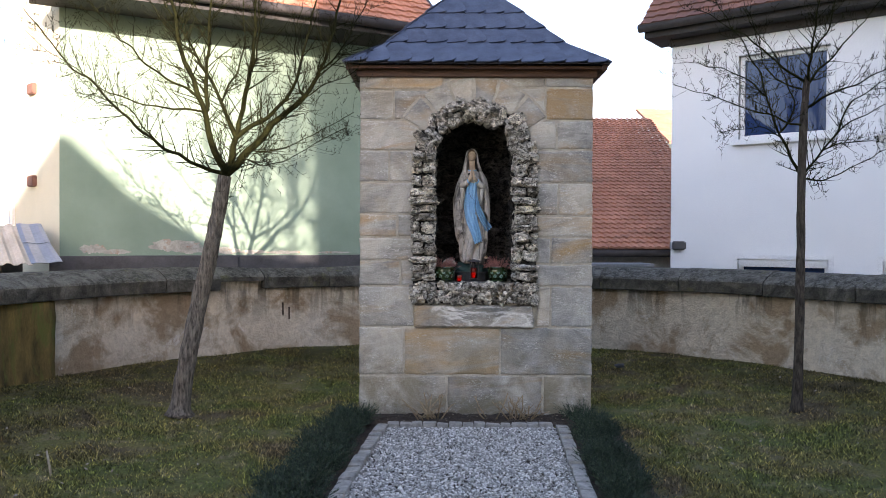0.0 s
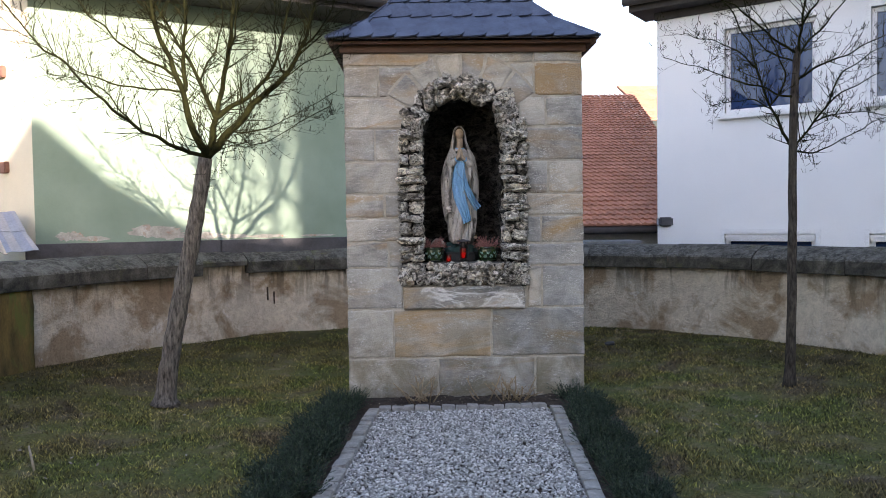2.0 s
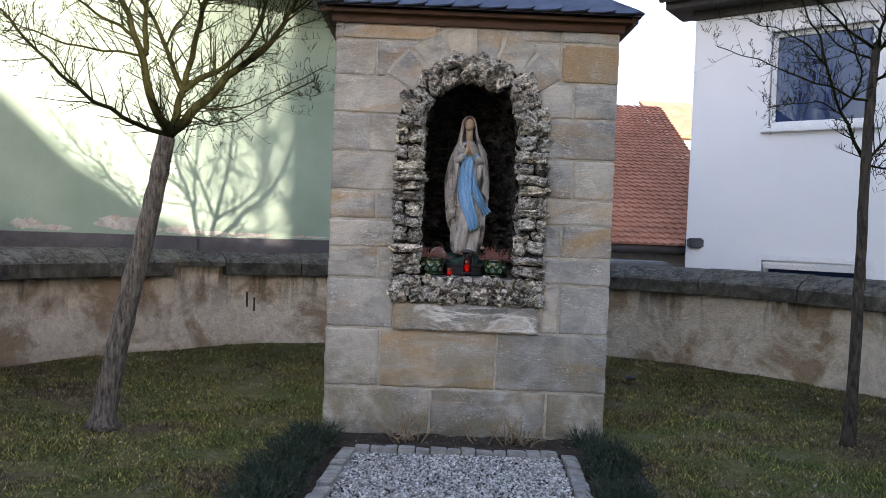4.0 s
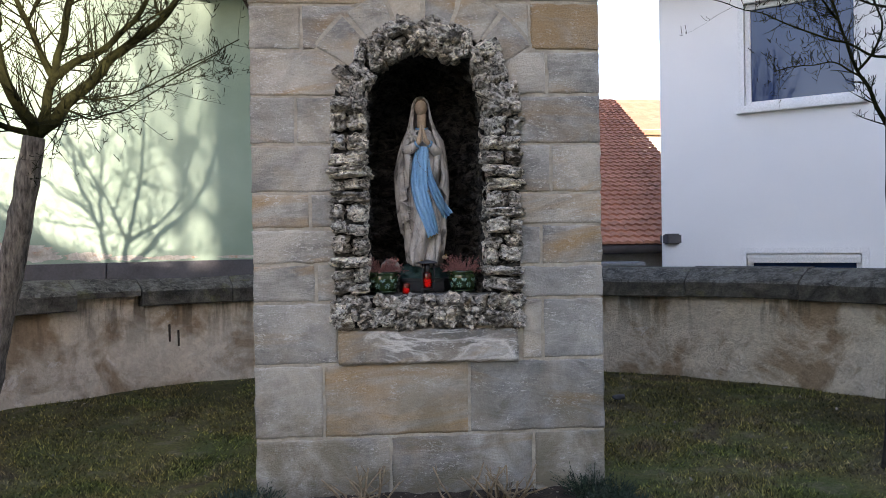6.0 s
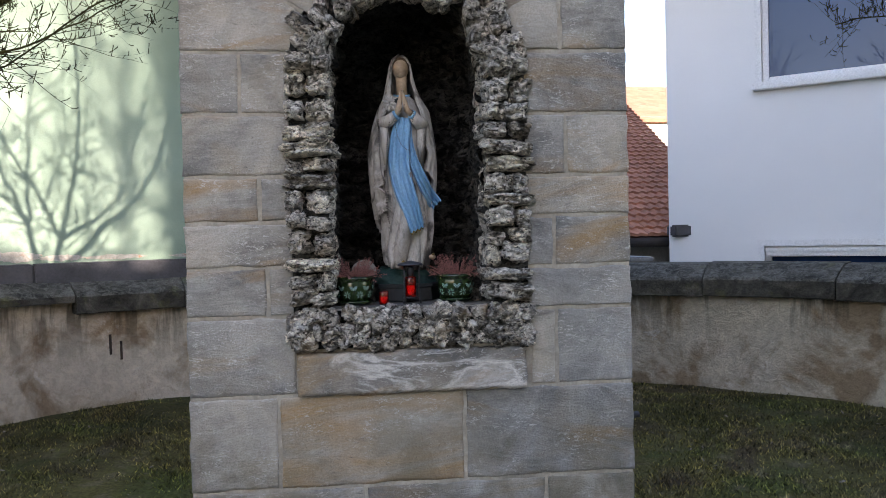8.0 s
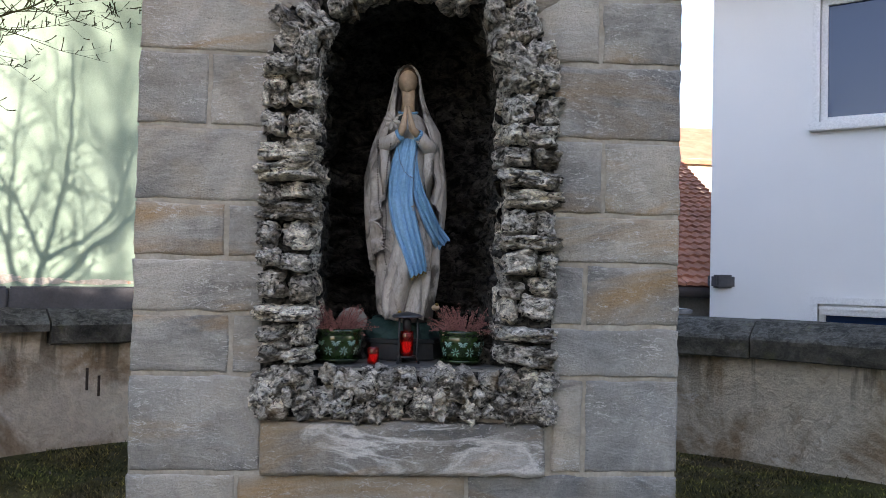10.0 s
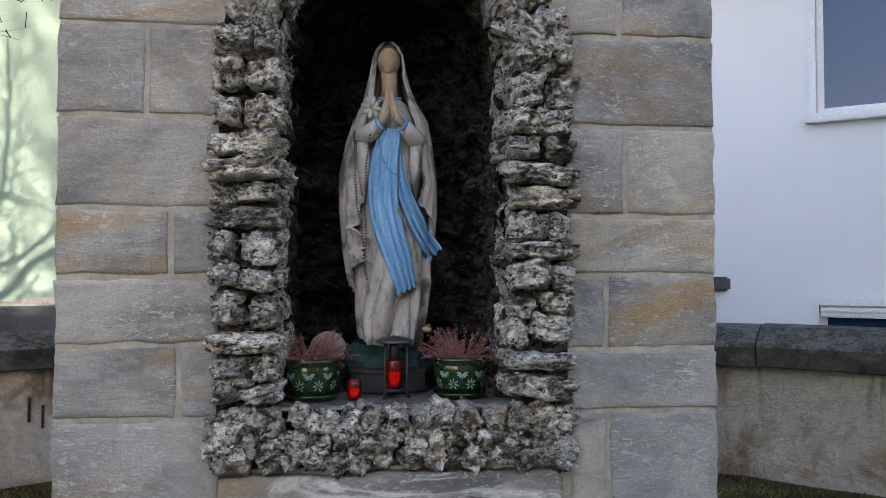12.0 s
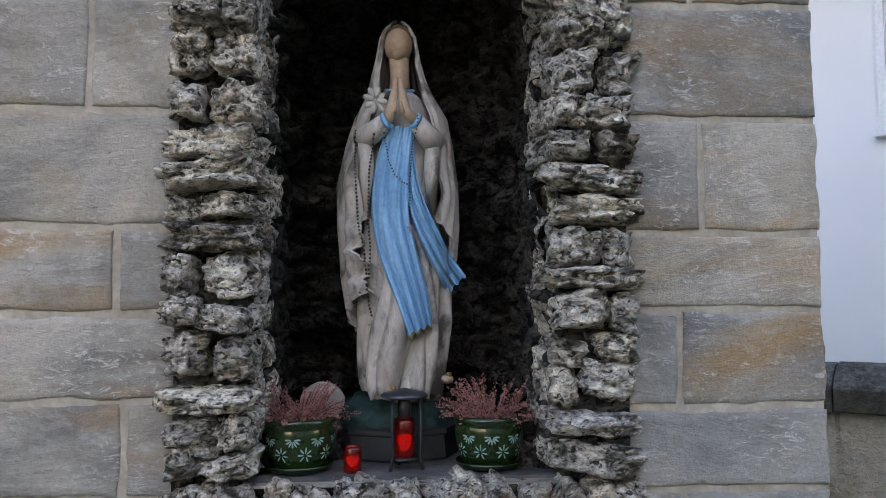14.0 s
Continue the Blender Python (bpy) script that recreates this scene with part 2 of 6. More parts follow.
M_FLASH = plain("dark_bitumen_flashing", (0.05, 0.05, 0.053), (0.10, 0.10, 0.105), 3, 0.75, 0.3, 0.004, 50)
M_BEIGE = plain("beige_corrugated_sheet", (0.42, 0.36, 0.28), (0.56, 0.49, 0.40), 3, 0.6, 0.15, 0.003, 50)
M_FRAME = plain("white_window_plastic", (0.76, 0.77, 0.78), (0.82, 0.82, 0.82), 3, 0.4, 0.05, 0.001, 60, 0, 0.4)
M_CONCRETE = plain("grey_concrete", (0.20, 0.195, 0.185), (0.32, 0.31, 0.29), 4, 0.92, 0.4, 0.006, 60)
M_GRANITE = plain("granite_sett", (0.22, 0.205, 0.18), (0.40, 0.38, 0.335), 16, 0.85, 0.5, 0.008, 90, 0, 0.3)
M_SOIL = plain("dark_soil", (0.025, 0.018, 0.012), (0.07, 0.05, 0.035), 14, 0.95, 0.9, 0.03, 70)
M_BARK = plain("grey_brown_bark", (0.05, 0.042, 0.034), (0.28, 0.24, 0.195), 18, 0.95, 1.0, 0.04, 60, 0, 0.15, (3, 3, 0.7))
M_TWIG = plain("olive_twig_bark", (0.0065, 0.0068, 0.0025), (0.021, 0.0225, 0.0078), 14, 0.95, 0.8, 0.01, 60, 0, 0.05)


def gravel_material():
    m, n, l, b = material("white_gravel", 0.85, 0, 0.25)
    geo = n.new("ShaderNodeNewGeometry")
    c = ramp(n, l, geo.outputs["Random Per Island"], [(0.0, (0.14, 0.135, 0.12)), (0.25, (0.29, 0.275, 0.25)), (0.65, (0.45, 0.43, 0.39)), (1.0, (0.74, 0.71, 0.65))])
    v = place_vector(n, l, (1, 1, 1), False)
    c = mix(n, l, 0.4, c, ramp(n, l, noise_tex(n, l, v, 120, 4), [(0.3, grey(0.6)), (0.7, grey(1.05))]), "MULTIPLY")
    l.new(c, b.inputs["Base Color"])
    return m


def grass_material():
    m, n, l, b = material("moss_and_grass", 0.9, 0, 0.15)
    v = place_vector(n, l, (1, 1, 1), False)
    geo = n.new("ShaderNodeNewGeometry")
    c = ramp(n, l, noise_tex(n, l, v, 1.3, 6, 0.62, 0.5), [(0.36, (0.185, 0.140, 0.078)), (0.47, (0.250, 0.220, 0.075)), (0.60, (0.165, 0.188, 0.055))])
    c = mix(n, l, ramp(n, l, noise_tex(n, l, v, 5, 5, 0.6), [(0.54, grey(0)), (0.68, grey(0.7))]), c, (0.34, 0.275, 0.165))
    # dark olive brown towards the outer ring of the lawn, in ragged patches
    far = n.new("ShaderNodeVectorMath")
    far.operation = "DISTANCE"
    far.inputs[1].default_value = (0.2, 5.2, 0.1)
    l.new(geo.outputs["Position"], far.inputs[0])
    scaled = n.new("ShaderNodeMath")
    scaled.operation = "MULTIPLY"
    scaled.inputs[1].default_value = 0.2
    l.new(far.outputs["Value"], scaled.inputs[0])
    darker = mix(n, l, 1.0, ramp(n, l, scaled.outputs[0], [(0.56, grey(0)), (0.78, grey(1))]), ramp(n, l, noise_tex(n, l, v, 2.2, 6, 0.65, 0.5), [(0.34, grey(0.1)), (0.58, grey(0.75))]), "MULTIPLY")
    c = mix(n, l, darker, c, (0.075, 0.066, 0.028))
    c = mix(n, l, 0.9, c, ramp(n, l, geo.outputs["Random Per Island"], [(0, grey(0.12)), (0.45, grey(0.9)), (0.85, grey(1.8)), (1, (3.9, 3.5, 2.7))]), "MULTIPLY")
    c = mix(n, l, 0.6, c, ramp(n, l, noise_tex(n, l, v, 45, 4), [(0.32, grey(0.35)), (0.66, grey(1.15))]), "MULTIPLY")
    l.new(c, b.inputs["Base Color"])
    relief(n, l, b, mix(n, l, 0.5, noise_tex(n, l, v, 40, 6, 0.7), noise_tex(n, l, v, 9, 5, 0.65)), 1.0, 0.07)
    return m


M_GRAVEL = gravel_material()
M_GRASS = grass_material()


def glass_pane(name, tint, rough=0.03):
    m, n, l, b = material(name, rough, 0, 0.6)
    b.inputs["Base Color"].default_value = (*tint, 1)
    return m


# opaque blue base stands in for the sky mirrored in the panes
M_GLASS = glass_pane("window_glass", (0.018, 0.036, 0.095), 0.015)


# ---- building helpers ----
def part(name, bm, mat, parent=None, label=""):
    mesh = bpy.data.meshes.new(name)
    bm.to_mesh(mesh)
    bm.free()
    for one in mat if isinstance(mat, (list, tuple)) else [mat]:
        mesh.materials.append(one)
    ob = new(name, mesh)
    if parent:
        ob.parent = parent
    if label:
        ob["label"] = label
    return ob


def thing(name, at, label, category, group="", kind=""):
    ob = new(name)
    ob.empty_display_size = 0.1
    ob.matrix_world = pose(*at)
    return tagged(ob, label, category, group, kind)


def under(ob, parent):
    """Make ob, built in world coordinates, a child of parent without moving it."""
    ob.parent = parent
    m, p = Matrix.Identity(4), parent
    while p:
        m = p.matrix_parent_inverse @ p.matrix_basis @ m
        p = p.parent
    ob.matrix_parent_inverse = m.inverted()
    return ob


def piece(name, bm, mat, parent, label=""):
    return under(part(name, bm, mat, None, label), parent)


def smooth(ob):
    for p in ob.data.polygons:
        p.use_smooth = True
    return ob


def box(bm, x0, x1, y0, y1, z0, z1, m=None, bevel=0.0):
    r = bmesh.ops.create_cube(bm, size=1.0, matrix=Matrix.LocRotScale(((x0 + x1) / 2, (y0 + y1) / 2, (z0 + z1) / 2), None, (x1 - x0, y1 - y0, z1 - z0)))
    vs = r["verts"]
    if bevel:
        es = {e for v in vs for e in v.link_edges}
        out = bmesh.ops.bevel(bm, geom=list(es), offset=bevel, segments=2, affect="EDGES")
        vs = list({v for f in out["faces"] for v in f.verts} | {v for v in vs if v.is_valid})
    if m is not None:
        bmesh.ops.transform(bm, matrix=m, verts=vs)
    return vs


def tube(bm, pts, radii, sides=8, cap=True, mat=0):
    """A tapered tube along points."""
    rings = []
    pts = [Vector(p) for p in pts]
    ref = Vector((0.31, 0.23, 0.92)).normalized()
    for i, p in enumerate(pts):
        d = (pts[min(i + 1, len(pts) - 1)] - pts[max(i - 1, 0)]).normalized()
        a = d.cross(ref)
        if a.length < 0.05:
            a = d.cross(Vector((1, 0, 0)))
        a.normalize()
        c = d.cross(a)
        rings.append([bm.verts.new(p + radii[i] * (a * math.cos(k * math.tau / sides) + c * math.sin(k * math.tau / sides))) for k in range(sides)])
    for r0, r1 in zip(rings, rings[1:]):
        for k in range(sides):
            f = bm.faces.new((r0[k], r0[(k + 1) % sides], r1[(k + 1) % sides], r1[k]))
            f.smooth, f.material_index = True, mat
    if cap:
        for r, rev in ((rings[0], True), (rings[-1], False)):
            f = bm.faces.new(r[::-1] if rev else r)
            f.material_index = mat
    return rings


def lathe(bm, profile, sides=32, centre=(0, 0, 0), mat=0):
    cx, cy, cz = centre
    rings = [[bm.verts.new((cx + r * math.cos(k * math.tau / sides), cy + r * math.sin(k * math.tau / sides), cz + z)) for k in range(sides)] for r, z in profile]
    for r0, r1 in zip(rings, rings[1:]):
        for k in range(sides):
            f = bm.faces.new((r0[k], r0[(k + 1) % sides], r1[(k + 1) % sides], r1[k]))
            f.smooth, f.material_index = True, mat
    for r, rev in ((rings[0], True), (rings[-1], False)):
        bm.faces.new(r[::-1] if rev else r).material_index = mat


def fbm(p, s, octaves=4):
    return noise.fractal(Vector(p) * s, 1.0, 2.0, octaves)


# ---- ground ----
RING_C, RING_R = Vector((0.2, 5.5, 0)), 4.45


def ground_height(x, y):
    r = math.hypot(x - RING_C.x, y - RING_C.y)
    k = min(max((r - 2.0) / 2.3, 0), 1)
    k = k * k * (3 - 2 * k)
    k *= min(max((y - 3.0) / 3.0, 0), 1)
    fade = min(max((30 - r) / 20, 0), 1)
    return (0.15 * k + 0.018 * fbm((x, y, 0), 1.3, 3) * min(1, max(0, abs(x - 0.2) - 0.9)) * fade) if r < 30 else 0.0


def build_ground():
    bm = bmesh.new()
    radii = [0.02] + [0.1 * i for i in range(1, 60)] + [6.5, 8, 11, 16, 26, 45, 90, 200, 500, 1500]
    seg = 180
    rings = []
    for r in radii:
        ring = []
        for k in range(seg):
            x, y = RING_C.x + r * math.cos(k * math.tau / seg), RING_C.y + r * math.sin(k * math.tau / seg)
            ring.append(bm.verts.new((x, y, ground_height(x, y) - 0.012)))
        rings.append(ring)
    for r0, r1 in zip(rings, rings[1:]):
        for k in range(seg):
            bm.faces.new((r0[k], r1[k], r1[(k + 1) % seg], r0[(k + 1) % seg])).smooth = True
    bm.faces.new(rings[0])
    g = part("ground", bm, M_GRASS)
    tagged(g, "mossy winter lawn with brown bare patches", "ground", kind="structure")


build_ground()


# ---- enclosing wall ----
def ring_point(deg, r, z):
    a = radians(deg)
    return Vector((RING_C.x + r * math.cos(a), RING_C.y + r * math.sin(a), z))


def arc_solid(bm, d0, d1, profile, step=1.5, wob=0.0):
    """Sweep a closed profile of (radius, z) along the ring."""
    n = max(1, round((d1 - d0) / step))
    rings = []
    for i in range(n + 1):
        d = d0 + (d1 - d0) * i / n
        ring = []
        for r, z in profile:
            q = ring_point(d, r, z)
            k = wob * fbm(q, 2.2, 4)
            ring.append(bm.verts.new(ring_point(d, r + k, z)))
        rings.append(ring)
    m = len(profile)
    for r0, r1 in zip(rings, rings[1:]):
        for k in range(m):
            bm.faces.new((r0[k], r0[(k + 1) % m], r1[(k + 1) % m], r1[k]))
    bm.faces.new(rings[0])
    bm.faces.new(rings[-1][::-1])
    bmesh.ops.recalc_face_normals(bm, faces=bm.faces[:])


def build_ring_wall():
    bm = bmesh.new()
    zs = [-0.2 + 0.085 * i for i in range(14)]
    arc_solid(bm, -40, 155, [(RING_R, z) for z in zs] + [(RING_R + 0.28, zs[-1]), (RING_R + 0.28, -0.2)], 1.0, 0.03)
    w = smooth(part("wall_enclosure", bm, M_RENDER))
    tagged(w, "low curved yard wall in stained patchy lime render", "wall", kind="structure")
    bm = bmesh.new()
    arc_solid(bm, 155, 215, [(RING_R - 0.07, z) for z in zs] + [(RING_R + 0.28, zs[-1]), (RING_R + 0.28, -0.2)], 1.0, 0.03)
    p = smooth(part("wall_pier", bm, M_MOSSY))
    tagged(p, "damp yard wall stretch dark with moss", "wall", kind="structure")
    rnd = random.Random(4)
    marks = [-40.0]
    while marks[-1] < 104:
        marks.append(marks[-1] + rnd.uniform(10.5, 13.5))
    marks[-1] = 112.0
    marks += [122.8, 130.0, 138.5, 149.5, 160.0, 171.0, 183.0, 195.0, 214.0]
    for d0, d1 in zip(marks, marks[1:]):
        bm = bmesh.new()
        lo = 0.9 + rnd.uniform(-0.006, 0.006)
        inn = RING_R - 0.10 + rnd.uniform(-0.008, 0.008) - (0.06 if d0 > 150 else 0)
        if d0 == 122.8:
            # a stone whose lower front edge has broken away
            arc_solid(bm, d0 + 0.06, d1 - 0.06, [(inn + 0.02, lo + 0.10), (inn + 0.02, lo + 0.15), (inn + 0.05, lo + 0.175), (inn + 0.24, lo + 0.26), (inn + 0.42, lo + 0.27), (inn + 0.42, lo + 0.09)], 1.2, 0.02)
        else:
            arc_solid(bm, d0 + 0.06, d1 - 0.06, [(inn, lo + 0.01), (inn, lo + 0.07), (inn - 0.004, lo + 0.135), (inn + 0.012, lo + 0.158), (inn + 0.10, lo + 0.205), (inn + 0.24, lo + 0.26), (inn + 0.42, lo + 0.27), (inn + 0.42, lo), (inn + 0.01, lo)], 1.2, 0.014)
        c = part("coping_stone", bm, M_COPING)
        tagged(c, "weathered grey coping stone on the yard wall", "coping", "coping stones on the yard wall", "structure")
    bm = bmesh.new()
    arc_solid(bm, 122.9, 129.9, [(RING_R, 0.88), (RING_R, 1.0), (RING_R + 0.25, 1.0), (RING_R + 0.25, 0.88)], 1.0, 0.03)
    tagged(part("wall_patch", bm, M_RENDER), "stained lime render under a broken coping", "wall", kind="structure")


build_ring_wall()


def build_stain_strips():
    """Two narrow dark strips, slightly raised on the yard wall, in place of stains."""
    for d, z0, z1 in ((119.45, 0.56, 0.72), (118.4, 0.51, 0.66)):
        bm = bmesh.new()
        arc_solid(bm, d - 0.11, d + 0.11, [(RING_R - 0.012, z0), (RING_R - 0.014, z1), (RING_R + 0.05, z1), (RING_R + 0.05, z0)], 0.1, 0.03)
        tagged(part("drain_slot", bm, M_SOIL), "dark narrow strip for a stain on the lime render", "slot", kind="structure")


build_stain_strips()


# ---- path ----
def path_edge(y):
    """x of the left and the right edge of the gravel at y."""
    return -0.44 - 0.078 * (6.0 - y), 0.905 - 0.062 * (6.0 - y)


PATH_END = 5.99


def build_path():
    bm = bmesh.new()
    rows = [-6 + 0.5 * i for i in range(25)]
    vs = []
    for y in [*[q for q in rows if q < PATH_END - 0.1], PATH_END]:
        a, b = path_edge(y)
        vs.append([bm.verts.new((a + (b - a) * k / 6, y, 0.004)) for k in range(7)])
    for r0, r1 in zip(vs, vs[1:]):
        for k in range(6):
            bm.faces.new((r0[k], r0[k + 1], r1[k + 1], r1[k]))
    p = part("path", bm, M_SOIL)
    tagged(p, "garden path bed of dark grit under white gravel", "path", kind="structure")
    # loose gravel
    ico = bmesh.new()
    bmesh.ops.create_icosphere(ico, subdivisions=1, radius=1.0)
    base = np.array([v.co[:] for v in ico.verts])
    faces = np.array([[v.index for v in f.verts] for f in ico.faces])
    ico.free()
    rng = np.random.default_rng(5)
    n = 19000
    ys = np.concatenate([rng.uniform(3.9, PATH_END - 0.01, n), rng.uniform(-2.0, 3.9, 24000)])
    u = rng.uniform(0.005, 0.995, len(ys))
    left, right = -0.44 - 0.078 * (6 - ys), 0.905 - 0.062 * (6 - ys)
    xs = left + (right - left) * u
    size = rng.uniform(0.0045, 0.0108, len(ys))
    sc = np.stack([size * rng.uniform(0.8, 1.5, len(ys)), size * rng.uniform(0.7, 1.2, len(ys)), size * rng.uniform(0.5, 0.9, len(ys))], 1)
    turn = rng.uniform(0, 6.283, len(ys))
    jag = 1 + 0.35 * rng.uniform(-1, 1, (len(ys), len(base), 1))
    v = base[None] * jag * sc[:, None, :]
    c, s = np.cos(turn)[:, None], np.sin(turn)[:, None]
    tilt = rng.uniform(-0.6, 0.6, (len(ys), 1))
    x, y, z = v[..., 0] * c - v[..., 1] * s, v[..., 0] * s + v[..., 1] * c, v[..., 2]
    z = z + tilt * x
    v = np.stack([x + xs[:, None], y + ys[:, None], z + 0.006 + rng.uniform(0, 0.014, len(ys))[:, None]], -1).reshape(-1, 3)
    f = (faces[None] + (np.arange(len(ys)) * len(base))[:, None, None]).reshape(-1, 3)
    mesh = bpy.data.meshes.new("gravel")
    mesh.from_pydata(v.tolist(), [], f.tolist())
    mesh.materials.append(M_GRAVEL)
    tagged(new("gravel", mesh), "loose white and grey crushed gravel on the path", "gravel", kind="stuff")


build_path()


# ---- facade frames ----
def frame_at(x, y, dx, dy):
    """A frame on a facade: x runs along it, y into the house, z up."""
    a = math.atan2(dy, dx)
    return Matrix.Translation((x, y, 0)) @ Matrix.Rotation(a, 4, "Z")


GREEN = frame_at(-4.36, 8.60, 0.89, 0.455)
WHITE = frame_at(3.15, 10.47, 0.80, -0.60)


def local_box(name, m, x0, x1, y0, y1, z0, z1, mat, parent, bevel=0.0, label=""):
    bm = bmesh.new()
    box(bm, x0, x1, y0, y1, z0, z1, m, bevel)
    return piece(name, bm, mat, parent, label) if parent else part(name, bm, mat, None, label)


# ---- houses ----
def tile_field(m, width, length, pitch, mat, parent, name="roof_tiles", tw=0.19, th=0.33, skew=0.0, wave=0.03):
    """A joined field of pantiles: m puts its lower left corner at the eave, x along, y up the slope in plan; it rises by pitch degrees."""
    verts, faces = [], []
    rnd = random.Random(9)
    c, s = math.cos(radians(pitch)), math.sin(radians(pitch))
    nx, ny = int(width / tw), int(length / th)
    prof = [(0.0, 0.0), (0.2, 0.9), (0.42, 0.95), (0.62, 0.35), (0.82, 0.05), (1.0, 0.0)]
    for j in range(ny):
        for i in range(nx):
            x0, y0 = i * tw + skew * j * th * c + rnd.uniform(-0.004, 0.004), j * th
            b = len(verts)
            for yy, up in ((y0 - 0.03, 0.030 + rnd.uniform(0, 0.006)), (y0 + th, 0.004)):
                for px, pz in prof:
                    q = up + wave * pz
                    verts.append(m @ Vector((x0 + px * tw, yy * c - q * s, yy * s + q * c)))
            for px, pz in prof:
                q = 0.004 + wave * pz * 0.4
                verts.append(m @ Vector((x0 + px * tw, (y0 - 0.03) * c - q * s, (y0 - 0.03) * s + q * c)))
            k = len(prof)
            for a in range(k - 1):
                faces.append((b + a, b + a + 1, b + k + a + 1, b + k + a))
                faces.append((b + 2 * k + a, b + 2 * k + a + 1, b + a + 1, b + a))
    mesh = bpy.data.meshes.new(name)
    mesh.from_pydata([tuple(v) for v in verts], [], faces)
    mesh.materials.append(mat)
    ob = under(new(name, mesh), parent)
    return tagged(ob, kind="stuff")


def build_green_house():
    h = thing("green_house", (-2.5, 10.5, 0), "green rendered house with peeling base and clay tiled roof", "house")
    local_box("wall", GREEN, 0, 4.15, 0, 6, -0.3, 4.15, M_GREEN, h)
    corner = GREEN @ Vector((0, 0, 0))
    cream = frame_at(corner.x - 1.35 * 0.75, corner.y + 1.35 * 0.66, 0.75, -0.66)
    local_box("side_wall", cream, 0, 1.35, 0.002, 3, -0.3, 7.0, M_CREAM, h, 0, "cream rendered side wall")
    for z in (2.12, 3.22):
        local_box("vent_block", cream, 0.52, 0.70, -0.05, 0.05, z, z + 0.13, M_OLDTILE, h, 0.01, "small clay vent block")
    local_box("downpipe", cream, -0.06, 0.01, -0.06, 0.02, 0, 5.2, M_FRAME, h, 0.02)
    local_box("eave_board", GREEN, -0.3, 4.55, -0.70, 0.02, 4.12, 4.19, M_DARKWOOD, h)
    local_box("fascia", GREEN, -0.3, 4.55, -0.74, -0.70, 4.10, 4.25, M_DARKWOOD, h)
    bm = bmesh.new()
    tube(bm, [GREEN @ Vector((-0.3, -0.80, 4.22)), GREEN @ Vector((4.6, -0.80, 4.22))], [0.065, 0.065], 12)
    piece("gutter", bm, M_DARKWOOD, h)
    roof = local_box("roof", GREEN @ Matrix.Translation((0, -0.78, 4.25)) @ Matrix.Rotation(radians(42), 4, "X"), -0.3, 4.6, 0, 5, -0.1, 0.0, M_DARKWOOD, h)
    tile_field(GREEN @ Matrix.Translation((-0.3, -0.80, 4.27)), 4.9, 4.6, 42, M_TILE, h, tw=0.16, th=0.16, wave=0.012)
    # chimney box with sheet cladding
    local_box("chimney", GREEN, 3.75, 4.15, -0.1, 0.4, 4.7, 6.5, M_FLASH, h, 0.01, "grey sheet clad chimney")
    # torn base coat low on the wall
    rnd = random.Random(3)
    m_bare = plain("bare_wall_plaster", (0.30, 0.29, 0.25), (0.52, 0.50, 0.44), 9, 0.95, 0.8, 0.02, 50, 0, 0.15, (1, 1, 1), True, (0.34, 0.20, 0.13), 6, 0.60)
    for x0, w, z0, hh in ((0.20, 0.30, 1.32, 0.12), (0.42, 0.34, 1.31, 0.07), (0.95, 0.62, 1.34, 0.16), (1.28, 0.34, 1.31, 0.12), (1.62, 0.42, 1.31, 0.10), (2.0, 0.36, 1.31, 0.06), (2.35, 0.5, 1.31, 0.05), (3.0, 0.5, 1.31, 0.04)):
        bm = bmesh.new()
        n = 40
        ring = [bm.verts.new(GREEN @ Vector((x0 + w * (0.5 + 0.5 * math.cos(a) * rnd.uniform(0.75, 1.1)), -0.004, z0 + hh * (0.5 + 0.5 * math.sin(a) * rnd.uniform(0.6, 1.1))))) for a in [k * math.tau / n for k in range(n)]]
        bm.faces.new(ring[::-1])
        bmesh.ops.recalc_face_normals(bm, faces=bm.faces[:])
        piece("bare_patch", bm, m_bare, h, "patch of bare plaster where paint has peeled")
    # flashing on the wall foot, over the gap to the yard wall
    bm = bmesh.new()
    box(bm, -0.1, 1.95, -0.30, -0.003, 1.12, 1.30, GREEN, 0.012)
    box(bm, 1.955, 4.6, -0.30, -0.003, 1.12, 1.30, GREEN, 0.012)
    f = part("flashing", bm, M_FLASH)
    tagged(f, "dark grey bitumen flashing strip behind the coping", "flashing", kind="structure")


build_green_house()


